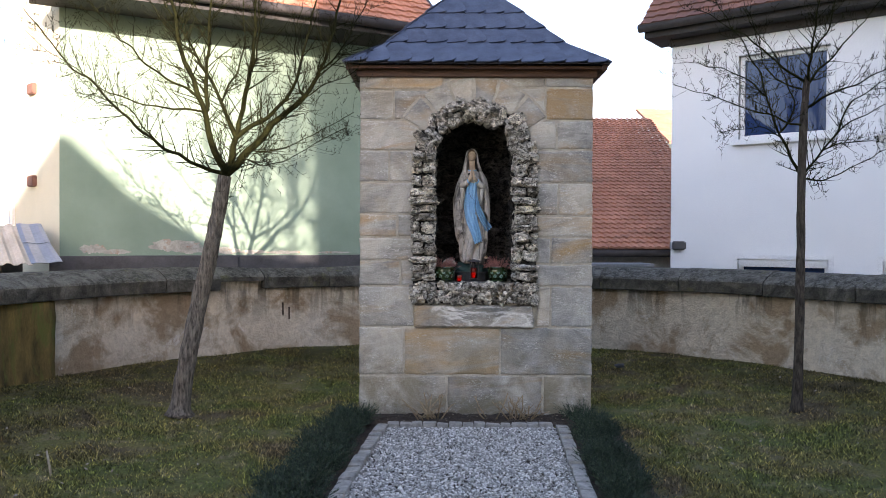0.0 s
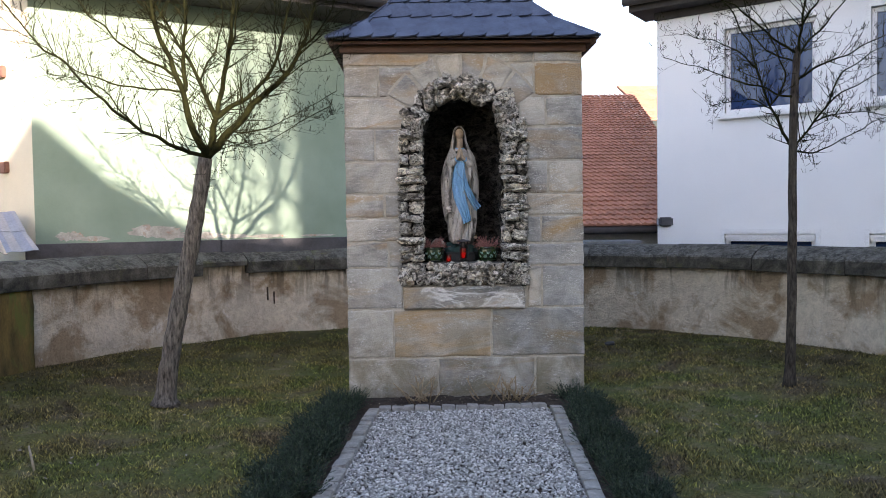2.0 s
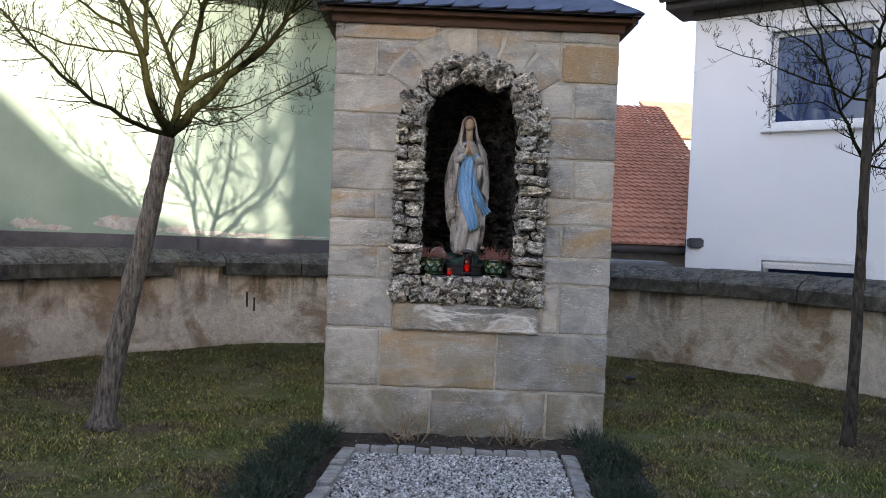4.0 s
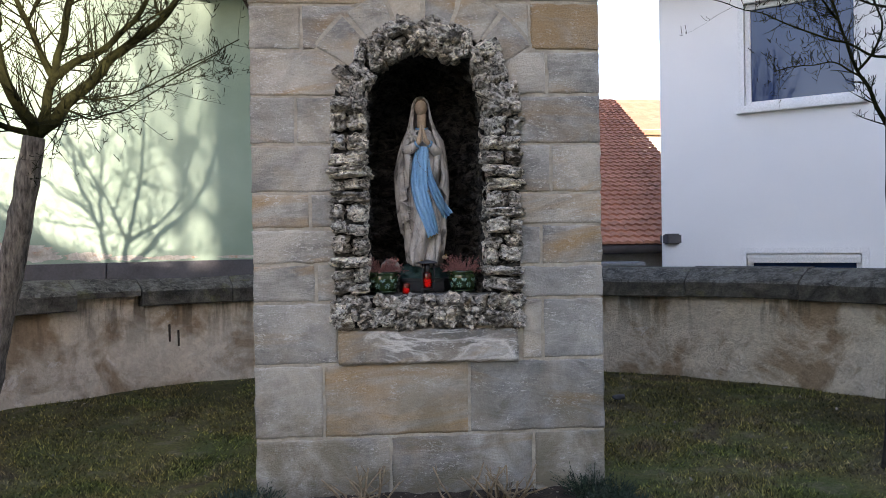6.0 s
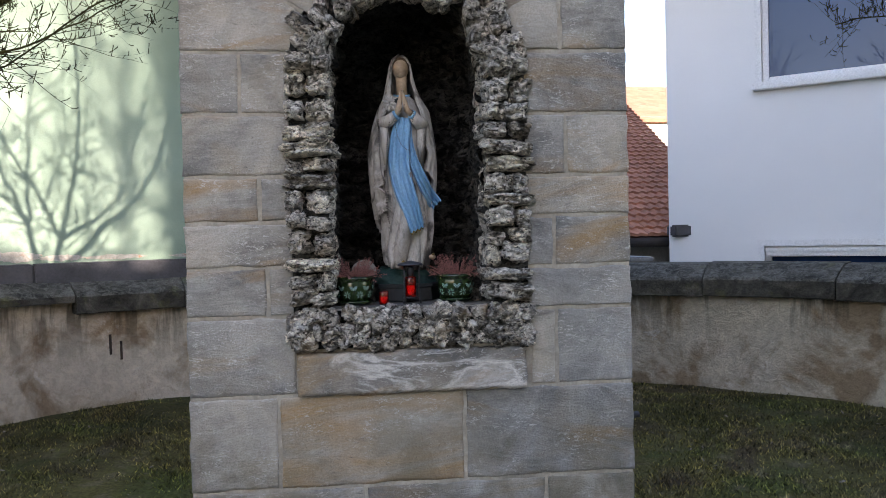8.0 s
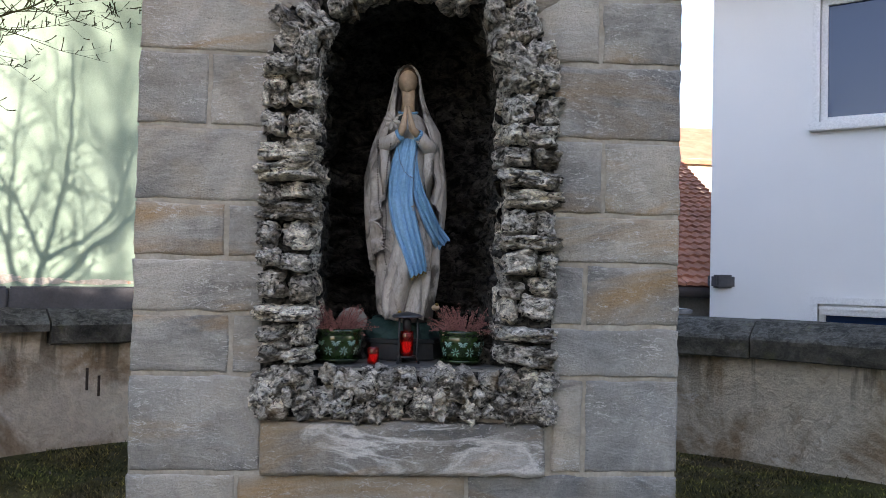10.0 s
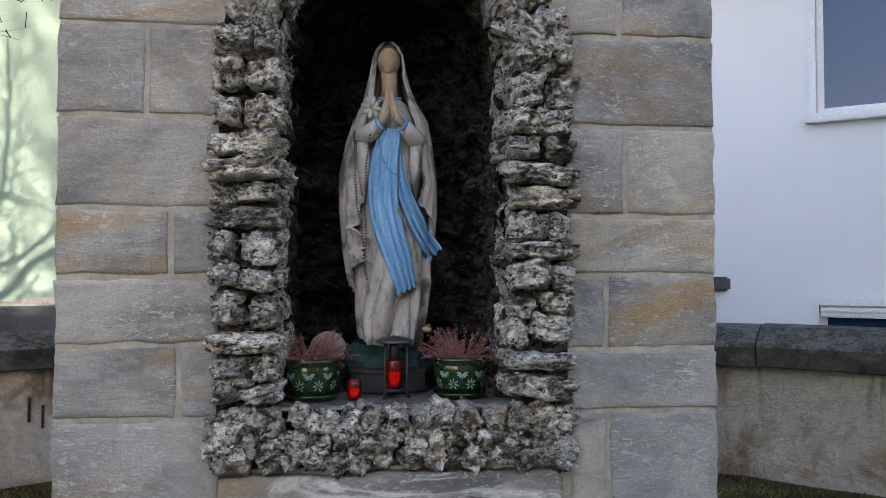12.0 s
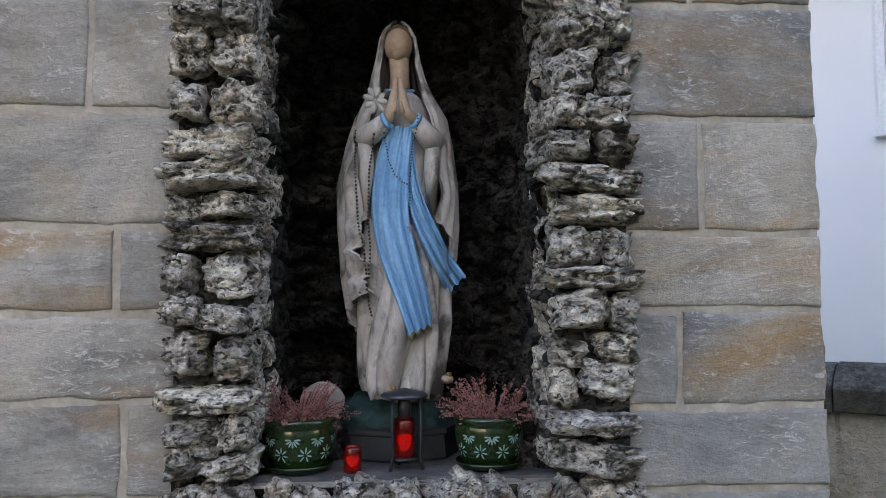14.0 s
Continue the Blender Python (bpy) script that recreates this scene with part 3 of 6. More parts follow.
def window(m, x0, x1, z0, z1, parent, shutter=False):
    """A white plastic window set in its opening, with surround, sash, pane and sill."""
    w = new("window")
    under(w, parent)
    sx = 0.055
    for name, a, b, c, d in (("surround", x0 - 0.06, x0, z0 - 0.06, z1 + 0.06), ("surround", x1, x1 + 0.06, z0 - 0.06, z1 + 0.06), ("surround", x0, x1, z1, z1 + 0.06)):
        local_box(name, m, a, b, -0.025, 0.10, c, d, M_FRAME, w, 0.004)
    for a, b, c, d in ((x0, x0 + sx, z0, z1), (x1 - sx, x1, z0, z1), (x0 + sx, x1 - sx, z1 - sx, z1), (x0 + sx, x1 - sx, z0, z0 + sx)):
        local_box("sash", m, a, b, 0.05, 0.12, c, d, M_FRAME, w, 0.006)
    local_box("pane", m, x0 + sx, x1 - sx, 0.085, 0.095, z0 + sx, z1 - sx, M_GLASS, w)
    local_box("window_sill", m, x0 - 0.08, x1 + 0.08, -0.07, 0.10, z0 - 0.075, z0 - 0.001, M_FRAME, w, 0.008)
    if shutter:
        local_box("shutter_box", m, x0 + 0.01, x1 - 0.01, -0.004, 0.05, z1 - 0.095, z1 - 0.003, M_FRAME, w, 0.01)
        local_box("guide_rail", m, x0 + 0.005, x1 - 0.005, -0.016, -0.005, z1 - 0.05, z1 - 0.02, M_FRAME, w, 0.004)
    return w


def build_white_house():
    h = thing("white_house", (6, 11.5, 0), "white rendered house with plastic windows and dark eaves", "house")
    cols = [(0.90, 1.98), (2.56, 3.64), (5.2, 6.3)]
    xs = [0.0] + [v for c in cols for v in c] + [9.0]
    top = 4.27
    for i in range(0, len(xs), 2):
        local_box("wall", WHITE, xs[i], xs[i + 1], 0, 0.3, -0.3, top, M_WHITE, h)
    for a, b in cols:
        local_box("wall", WHITE, a, b, 0, 0.3, -0.3, 0.35, M_WHITE, h)
        local_box("wall", WHITE, a, b, 0, 0.3, 1.27, 2.83, M_WHITE, h)
        local_box("wall", WHITE, a, b, 0, 0.3, 3.92, top, M_WHITE, h)
        window(WHITE, a, b, 2.83, 3.92, h)
        window(WHITE, a, b, 0.35, 1.27, h, True)
        # thin dark sheet added close behind the panes, in place of a room
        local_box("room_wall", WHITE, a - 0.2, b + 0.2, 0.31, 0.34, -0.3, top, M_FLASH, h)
    local_box("side_wall", WHITE, 0.0, 0.3, 0.302, 7, -0.3, top, M_WHITE, h)
    local_box("eave_board", WHITE, -0.28, 9.3, -0.30, 0.32, top, top + 0.13, M_DARKWOOD, h)
    local_box("fascia", WHITE, -0.02, 9.3, -0.04, 0.01, top - 0.10, top - 0.001, M_DARKWOOD, h)
    bm = bmesh.new()
    tube(bm, [WHITE @ Vector((-0.33, -0.37, top + 0.13)), WHITE @ Vector((9.3, -0.37, top + 0.13))], [0.06, 0.06], 12)
    piece("gutter", bm, M_DARKWOOD, h)
    local_box("roof", WHITE @ Matrix.Translation((0, -0.36, top + 0.15)) @ Matrix.Rotation(radians(45), 4, "X"), -0.28, 9.3, 0, 5, -0.1, 0.0, M_DARKWOOD, h)
    tile_field(WHITE @ Matrix.Translation((-0.3, -0.38, top + 0.17)), 9.4, 4.5, 45, M_OLDTILE, h, tw=0.16, th=0.16, wave=0.012)


build_white_house()


def build_barn():
    """The low building with the clay roof between shrine and white house."""
    h = thing("low_building", (2.2, 12.5, 0), "low outbuilding with a red clay pantile roof", "building")
    e = frame_at(0.3, 10.62, 1, 0)
    local_box("wall", e, 0.2, 3.6, 0.15, 5, -0.3, 1.36, M_CONCRETE, h)
    pitch = math.degrees(math.atan2(2.76, 5.9))
    local_box("roof", e @ Matrix.Translation((0, 0, 1.38)) @ Matrix.Rotation(radians(pitch), 4, "X"), -0.3, 3.7, 0.02, 6.4, -0.08, -0.01, M_OLDTILE, h)
    tile_field(e @ Matrix.Translation((-0.3, -0.02, 1.40)), 4.1, 6.54, pitch, M_TILE, h, tw=0.11, th=0.163, skew=0.075, wave=0.018)
    bm = bmesh.new()
    tube(bm, [e @ Vector((-0.3, -0.05, 1.33)), e @ Vector((2.95, -0.05, 1.33))], [0.05, 0.05], 10)
    piece("gutter", bm, M_DARKWOOD, h)
    local_box("apron", e, -0.2, 2.5, -0.62, 0.14, 1.16, 1.20, M_ZINC, h, 0.01, "grey sheet metal apron below the eave")
    local_box("downpipe_head", e, 2.86, 3.08, -0.28, -0.06, 1.38, 1.50, M_FLASH, h, 0.015, "dark gutter end box")
    # far house behind, with a sunlit roof
    f = thing("far_house", (9, 26, 0), "distant house with an orange clay roof", "house")
    q = frame_at(7.75, 25, 1, 0.05)
    local_box("wall", q, 0, 12, 0.2, 7, -0.3, 4.9, M_CREAM, f)
    local_box("roof", q @ Matrix.Translation((-0.3, 0, 4.8)) @ Matrix.Rotation(radians(25), 4, "X"), 0, 12.6, 0, 4, -0.1, 0, M_TILE, f)


build_barn()


def build_lean_to():
    """A low sheet roof leaning up to the cream wall."""
    t = thing("lean_to_roof", (-4.6, 8.2, 0), "lean-to roof of beige corrugated and grey zinc sheet", "roof")

    def quad(name, mat, corners, ribs, lift):
        bm = bmesh.new()
        a, b, c, d = (Vector(q) for q in corners)
        n = ribs * 4 if ribs else 6
        up = Vector((0, 0, 1))
        rows = []
        for i in range(n + 1):
            u = i / n
            z = lift + (0.022 * (1 if i % 4 in (1, 2) else 0) if ribs else 0.006 * math.sin(u * 9))
            rows.append([bm.verts.new((a.lerp(b, u)).lerp(d.lerp(c, u), v) + up * z) for v in (0, 0.5, 1)])
        for r0, r1 in zip(rows, rows[1:]):
            for k in range(2):
                bm.faces.new((r0[k], r1[k], r1[k + 1], r0[k + 1]))
        ob = piece(name, bm, mat, t)
        mod = ob.modifiers.new("thick", "SOLIDIFY")
        mod.thickness = 0.006
    quad("zinc_sheet", M_ZINC, ((-4.29, 7.88, 1.22), (-3.98, 7.92, 1.24), (-4.29, 8.26, 1.43), (-4.58, 8.24, 1.43)), 0, 0.016)
    quad("zinc_sheet", M_ZINC, ((-4.58, 8.23, 1.425), (-4.28, 8.25, 1.425), (-4.58, 8.62, 1.64), (-4.87, 8.62, 1.64)), 0, 0.024)
    quad("corrugated_sheet", M_BEIGE, ((-5.6, 7.7, 1.22), (-4.27, 7.88, 1.22), (-4.86, 8.62, 1.64), (-6.1, 8.45, 1.64)), 9, 0.0)
    bm = bmesh.new()
    box(bm, -6.0, -4.75, 8.15, 8.55, -0.2, 1.36)
    piece("support", bm, M_DARKWOOD, t)


build_lean_to()


def build_behind():
    """Unseen buildings added behind the viewer, shaped for the shade over the yard."""
    h = thing("shading_building", (8, -12, 0), "unseen tall rendered building that shades the yard", "building")
    bm = bmesh.new()
    box(bm, 2.35, 22, -9.5, -8, -0.3, 13)
    piece("wall", bm, M_CREAM, h)
    g = thing("gable_house", (-0.9, -12, 0), "unseen gabled rendered house that shades the yard", "house")
    bm = bmesh.new()
    pk = 7.30
    # roof line set to give the shade edge on the green wall
    outline = ((-4.4, -0.3), (2.34, -0.3), (2.34, 6.13), (1.15, 6.13), (0.59, 6.33), (-0.16, 6.71), (-0.85, pk), (-4.4, pk - 0.586 * 3.55))
    v = [bm.verts.new((x, y, z)) for y in (-8, -9.6) for x, z in outline]
    n = len(outline)
    bm.faces.new(v[:n])
    bm.faces.new(v[n:][::-1])
    for i in range(n):
        j = (i + 1) % n
        bm.faces.new((v[i], v[i + n], v[j + n], v[j]))
    bmesh.ops.recalc_face_normals(bm, faces=bm.faces[:])
    piece("wall", bm, M_CREAM, g)


build_behind()


# ---- shrine ----
FRONT = 6.40
SX0, SX1, SMID = -0.713, 1.270, 0.267
SHRINE = thing("wayside_shrine", (SMID, 7.15, 0), "sandstone wayside shrine with tufa framed niche and slate roof", "shrine")
SPRING = 2.165


def core():
    """Mortar core with the arched niche opening."""
    bm = bmesh.new()
    f, back, w = FRONT + 0.004, 7.9, 0.43
    l, r = SMID - w, SMID + w
    box(bm, SX0 + 0.012, l, f, back, -0.3, 2.88)
    box(bm, r, SX1 - 0.012, f, back, -0.3, 2.88)
    box(bm, l, r, f, back, -0.3, 1.135)
    n = 20
    for i in range(n):
        a0, a1 = math.pi * i / n, math.pi * (i + 1) / n
        p0, p1 = (SMID + w * math.cos(a0), SPRING + w * math.sin(a0)), (SMID + w * math.cos(a1), SPRING + w * math.sin(a1))
        q = [bm.verts.new((x, y, z)) for y in (f, back) for x, z in (p1, p0, (p0[0], 2.88), (p1[0], 2.88))]
        for idx in ((0, 1, 2, 3), (7, 6, 5, 4), (0, 4, 5, 1), (3, 2, 6, 7)):
            bm.faces.new([q[k] for k in idx])
    bmesh.ops.remove_doubles(bm, verts=bm.verts[:], dist=0.001)
    return piece("mortar_core", bm, M_MORTAR, SHRINE, "pale lime mortar between the blocks")


core()


def wavy_block(corners, front, depth, seed, bev=0.006, name="block", mat=None, rough=0.003):
    """A dressed stone with a rounded, uneven face. corners: (x, z) lower left, lower right, upper right, upper left."""
    bm = bmesh.new()
    c = [Vector((x, 0, z)) for x, z in corners]
    w, h = (c[1] - c[0]).length, (c[3] - c[0]).length
    nx, nz = max(4, int(w / 0.02)), max(4, int(h / 0.02))
    us = [0, min(0.2, bev / w)] + [i / nx for i in range(1, nx)] + [1 - min(0.2, bev / w), 1]
    vs = [0, min(0.2, bev / h)] + [i / nz for i in range(1, nz)] + [1 - min(0.2, bev / h), 1]
    grid = []
    for j, v in enumerate(vs):
        row = []
        for i, u in enumerate(us):
            p = c[0] * (1 - u) * (1 - v) + c[1] * u * (1 - v) + c[2] * u * v + c[3] * (1 - u) * v
            edge = i in (0, len(us) - 1) or j in (0, len(vs) - 1)
            k = fbm((p.x + seed * 3.1, seed, p.z), 5.0, 4)
            y = front + rough * k + (bev * (0.75 + 0.5 * noise.noise(p * 22)) if edge else 0)
            if edge:
                p = p + Vector((noise.noise(p * 9 + Vector((seed, 0, 0))), 0, noise.noise(p * 9 + Vector((0, seed, 5))))) * 0.008
                p = p + Vector((noise.noise(p * 40 + Vector((seed, 0, 0))), 0, noise.noise(p * 40 + Vector((0, seed, 5))))) * 0.004
            row.append(bm.verts.new((p.x, y, p.z)))
        grid.append(row)
    for j in range(len(vs) - 1):
        for i in range(len(us) - 1):
            bm.faces.new((grid[j][i], grid[j][i + 1], grid[j + 1][i + 1], grid[j + 1][i])).smooth = True
    rim = [grid[0][i] for i in range(len(us))] + [grid[j][-1] for j in range(1, len(vs))] + [grid[-1][i] for i in range(len(us) - 2, -1, -1)] + [grid[j][0] for j in range(len(vs) - 2, 0, -1)]
    back = [bm.verts.new((v.co.x, front + depth, v.co.z)) for v in rim]
    for i in range(len(rim)):
        j = (i + 1) % len(rim)
        bm.faces.new((rim[j], rim[i], back[i], back[j]))
    return piece(name, bm, mat or M_STONE, SHRINE)


JOINT = 0.0085


def course(z0, z1, xs, ochre=(), seed=0):
    for i in range(len(xs) - 1):
        a, b = xs[i], xs[i + 1]
        if a is None or b is None:
            continue
        g = JOINT
        wavy_block([(a + g, z0 + g), (b - g, z0 + g), (b - g, z1 - g), (a + g, z1 - g)], FRONT - 0.003 + 0.0015 * math.sin(seed * 5 + i * 3), 0.25, seed + i, mat=M_OCHRE if i in ochre else None)


TL, TR = -0.24, 0.775   # the tufa frame starts here
course(0.0 - 0.12, 0.355, [SX0, 0.04, 0.852, SX1], (), 1)
course(0.355, 0.765, [SX0, -0.327, 0.487, SX1], (1,), 5)
course(0.765, 1.112, [SX0, TL], (), 9)
course(0.765, 1.112, [0.79, 0.913, SX1], (), 11)
course(1.112, 1.325, [SX0, -0.36, TL], (), 14)
course(1.112, 1.30, [TR, SX1], (), 17)
course(1.325, 1.522, [SX0, TL], (), 19)
course(1.30, 1.528, [TR, 0.91, SX1], (), 21)
course(1.522, 1.72, [SX0, -0.386, TL], (), 24)
course(1.528, 1.71, [TR, SX1], (), 27)
course(1.72, 1.99, [SX0, TL], (), 29)
course(1.71, 1.985, [TR, 0.974, SX1], (), 31)
course(1.99, 2.257, [SX0, -0.459, TL], (), 34)
course(1.985, 2.266, [TR, SX1], (), 37)
course(2.257, 2.512, [SX0, -0.2], (), 39)
course(2.266, 2.516, [0.72, 0.955, SX1], (), 41)
course(2.512, 2.765, [SX0, -0.42, -0.1], (), 44)
course(2.516, 2.79, [0.66, 0.86, SX1], (1,), 47)
course(2.765, 2.885, [SX0, 0.0, 0.3], (), 50)
course(2.79, 2.885, [0.3, 0.86, SX1], (), 53)


def voussoirs():
    cuts = [31, 52, 73, 91, 109, 129, 150]
    bm = bmesh.new()
    for a0, a1 in zip(range(30, 150, 6), range(36, 156, 6)):
        q = []
        for y in (FRONT - 0.004, FRONT + 0.05):
            for r, a in ((0.47, a0), (0.722, a0), (0.722, a1), (0.47, a1)):
                q.append(bm.verts.new((SMID + r * math.cos(radians(a)), y, min(2.884, SPRING + r * math.sin(radians(a))))))
        for idx in ((0, 1, 2, 3), (1, 5, 6, 2), (0, 3, 7, 4)):
            bm.faces.new([q[k] for k in idx])
    bmesh.ops.remove_doubles(bm, verts=bm.verts[:], dist=0.001)
    bmesh.ops.recalc_face_normals(bm, faces=bm.faces[:])
    piece("arch_mortar", bm, M_MORTAR, SHRINE)
    for i in range(len(cuts) - 1):
        a0, a1 = cuts[i] + 1.0, cuts[i + 1] - 1.0
        pts = []
        for r, a in ((0.49, a1), (0.49, a0), (0.71, a0), (0.71, a1)):
            pts.append((SMID + r * math.cos(radians(a)), min(2.88, SPRING + r * math.sin(radians(a)))))
        wavy_block(pts, FRONT - 0.009, 0.2, 60 + i, 0.008, "voussoir")


voussoirs()
# the plain ledge slab below the tufa
wavy_block([(-0.243, 0.766), (0.765, 0.766), (0.765, 0.95), (-0.243, 0.95)], FRONT - 0.045, 0.3, 81, 0.014, "ledge_slab", M_VEINED, 0.007)


def rock_mesh(seed, rough=0.5, sub=4):
    bm = bmesh.new()
    bmesh.ops.create_icosphere(bm, subdivisions=sub, radius=1.0)
    off = Vector((seed * 7.7, seed * 3.3, 1.7))
    for v in bm.verts:
        d = v.co.normalized()
        cube = d / max(abs(d.x), abs(d.y), abs(d.z))
        p = d.lerp(cube, 0.62)
        k = 0.30 * fbm(p + off, 0.9, 3)
        # broken ledges and deep pores
        k += 0.13 * rough * noise.ridged_multi_fractal(Vector((p.x * 1.3, p.y * 1.3, p.z * 2.1)) + off, 0.9, 2.1, 5, 1.0, 2.0) - 0.13 * rough
        k -= 0.42 * rough * max(0.0, noise.noise(p * 3.3 + off * 2) - 0.22)
        k -= 0.30 * rough * max(0.0, noise.noise(p * 6.5 + off * 3) - 0.25)
        k += 0.05 * rough * noise.noise(p * 13 + off)
        v.co = p * (0.95 + k)
    for f in bm.faces:
        f.smooth = True
    mesh = bpy.data.meshes.new("tufa_stone")
    bm.to_mesh(mesh)
    bm.free()
    mesh.materials.append(M_TUFA)
    return mesh


ROCKS = [rock_mesh(i, 1.0, 4) for i in range(16)]
rock_rnd = random.Random(21)


def rock(x, y, z, sx, sy, sz, roll=0.0, mat=None, jitter=8, name="tufa_stone"):
    ob = new(name, rock_rnd.choice(ROCKS))
    r = rock_rnd
    flip = Euler((r.choice((0, math.pi)) + radians(r.uniform(-jitter, jitter)), radians(roll + r.uniform(-jitter, jitter)), r.choice((0, math.pi)) + radians(r.uniform(-12, 12))))
    ob.matrix_world = Matrix.LocRotScale((x, y, z), flip, (sx, sy, sz))
    under(ob, SHRINE)
    if mat:
        ob.material_slots[0].link = "OBJECT"
        ob.material_slots[0].material = mat
    return ob


def tufa_frame():
    r = rock_rnd
    for side in (-1, 1):
        z = 1.15
        while z < 2.17:
            h = r.uniform(0.055, 0.115)
            inner, outer = SMID + side * 0.335, SMID + side * 0.535
            cut = r.random()
            y = 6.415 + r.uniform(-0.02, 0.015)
            if cut < 0.5 and h < 0.095:
                rock((inner + outer) / 2 + r.uniform(-0.010, 0.010), y - r.uniform(0, 0.02), z + h / 2, 0.108, 0.10, h * 0.45)
            else:
                k = r.uniform(0.35, 0.65)
                m = inner + (outer - inner) * k
                rock((inner + m) / 2, y + r.uniform(-0.01, 0.01), z + h / 2, abs(m - inner) * 0.52, 0.09, h * 0.45)
                rock((m + outer) / 2, y + r.uniform(-0.01, 0.015), z + h / 2 + r.uniform(-0.01, 0.01), abs(outer - m) * 0.51, 0.09, h * 0.46)
            z += h * 0.97
    # stones of the inner jambs, deeper in; the two deepest lanes are coloured as shaded
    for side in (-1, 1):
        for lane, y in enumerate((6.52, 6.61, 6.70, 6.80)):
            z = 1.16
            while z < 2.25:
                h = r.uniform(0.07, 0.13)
                rock(SMID + side * (0.375 + r.uniform(-0.012, 0.012)), y + r.uniform(-0.02, 0.02), z + h / 2, 0.045, 0.065, h * 0.5, 0.0, M_SHADED_TUFA if lane > 1 else None)
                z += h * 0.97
    for ring, (rad, n, size) in enumerate(((0.385, 14, 0.064), (0.475, 17, 0.068), (0.43, 8, 0.055))):
        for i in range(n):
            a = math.pi * (i + 0.5 + r.uniform(-0.25, 0.25)) / n
            rr = rad + r.uniform(-0.015, 0.015)
            rock(SMID + rr * math.cos(a), 6.42 + r.uniform(-0.025, 0.02), SPRING + rr * math.sin(a), size * r.uniform(0.8, 1.25), 0.09, size * r.uniform(0.5, 0.82), -math.degrees(a) + 90 + r.uniform(-40, 40), None, 20)
    for row, (z, n, s) in enumerate(((0.994, 16, 0.039), (1.046, 16, 0.040), (1.100, 15, 0.043))):
        for i in range(n):
            x = -0.275 + (i + 0.5 + 0.3 * (row % 2)) * 1.085 / n + r.uniform(-0.012, 0.012)
            if x > 0.78 or x < -0.25:
                continue
            rock(x, 6.415 + r.uniform(-0.02, 0.01), z + r.uniform(-0.008, 0.008), s * r.uniform(0.8, 1.1), 0.075, s * r.uniform(0.85, 1.1), r.uniform(-30, 30), None, 20)
    for x in (-0.205, 0.735):
        rock(x, 6.415, 1.045, 0.075, 0.075, 0.085, r.uniform(-20, 20), None, 10)


tufa_frame()


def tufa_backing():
    """Dark sheet behind the tufa stones, which paints the shade in their gaps."""
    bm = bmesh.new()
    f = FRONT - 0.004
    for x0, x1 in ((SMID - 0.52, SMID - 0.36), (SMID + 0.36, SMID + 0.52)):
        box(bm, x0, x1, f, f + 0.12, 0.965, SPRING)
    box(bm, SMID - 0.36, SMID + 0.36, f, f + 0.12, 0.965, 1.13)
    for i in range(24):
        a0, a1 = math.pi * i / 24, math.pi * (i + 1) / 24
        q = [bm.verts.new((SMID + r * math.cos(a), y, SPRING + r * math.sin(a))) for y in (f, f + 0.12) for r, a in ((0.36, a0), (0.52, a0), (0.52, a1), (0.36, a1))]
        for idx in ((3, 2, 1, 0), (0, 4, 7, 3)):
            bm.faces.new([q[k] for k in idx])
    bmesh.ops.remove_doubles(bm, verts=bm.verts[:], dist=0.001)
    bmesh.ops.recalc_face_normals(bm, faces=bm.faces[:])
    piece("tufa_backing", bm, M_SHADED_TUFA, SHRINE, "dark sheet for the shaded gaps between the tufa stones")


tufa_backing()


def niche_lining():
    """Rough inner face of the niche, shade in its colour: a half-round room with a domed top."""
    bm = bmesh.new()
    nu, nv = 150, 150
    grid = []
    for j in range(nv + 1):
        row = []
        v = j / nv
        for i in range(nu + 1):
            u = i / nu
            s = v * 1.55
            if s < SPRING - 1.10:
                z, k = 1.10 + s, 1.0
            else:
                a = min(math.pi / 2, (s - (SPRING - 1.10)) / (1.55 - (SPRING - 1.10)) * math.pi / 2)
                z, k = SPRING + 0.40 * math.sin(a), max(0.001, math.cos(a))
            w, dep = 0.40, 0.36
            if u < 0.25:
                x, y = -w, 6.46 + (u / 0.25) * 0.34
            elif u > 0.75:
                x, y = w, 6.46 + ((1 - u) / 0.25) * 0.34
            else:
                t = (u - 0.25) / 0.5 * math.pi
                x, y = -w * math.cos(t), 6.80 + dep * math.sin(t)
            p = Vector((SMID + x * k, y if y < 6.8 else 6.8 + (y - 6.8) * k, z))
            n = Vector((x, max(0, y - 6.8), 0.2 * (1 - k))).normalized()
            cell = noise.cell(Vector((u * 13, 0, z * 11)))
            ridge = abs(noise.noise(Vector((u * 14, 0.3, z * 15))))
            d = 0.055 * min(1, ridge * 4) + 0.05 * fbm(p, 9, 4) + 0.02 * cell
            row.append(bm.verts.new(p - n * (d - 0.005)))
        grid.append(row)
    for j in range(nv):
        for i in range(nu):
            bm.faces.new((grid[j][i], grid[j][i + 1], grid[j + 1][i + 1], grid[j + 1][i])).smooth = True
    piece("niche_lining", bm, M_SHADED_TUFA, SHRINE, "rough tufa lining of the niche, coloured dark for its shade")
    bm = bmesh.new()
    box(bm, SMID - 0.44, SMID + 0.44, 6.44, 7.3, 1.08, 1.142)
    piece("niche_floor", bm, plain("dusty_floor", (0.07, 0.066, 0.06), (0.17, 0.16, 0.145), 9, 0.95, 0.6, 0.01, 60), SHRINE, "dusty grey niche floor")


niche_lining()


# ---- shrine roof ----
ROOF = new("roof")
under(ROOF, SHRINE)
PROFILE = ((1.0, 2.97), (0.69, 3.20), (0.553, 3.355), (0.397, 3.53), (0.24, 3.70), (0.12, 3.83), (0.012, 3.95))
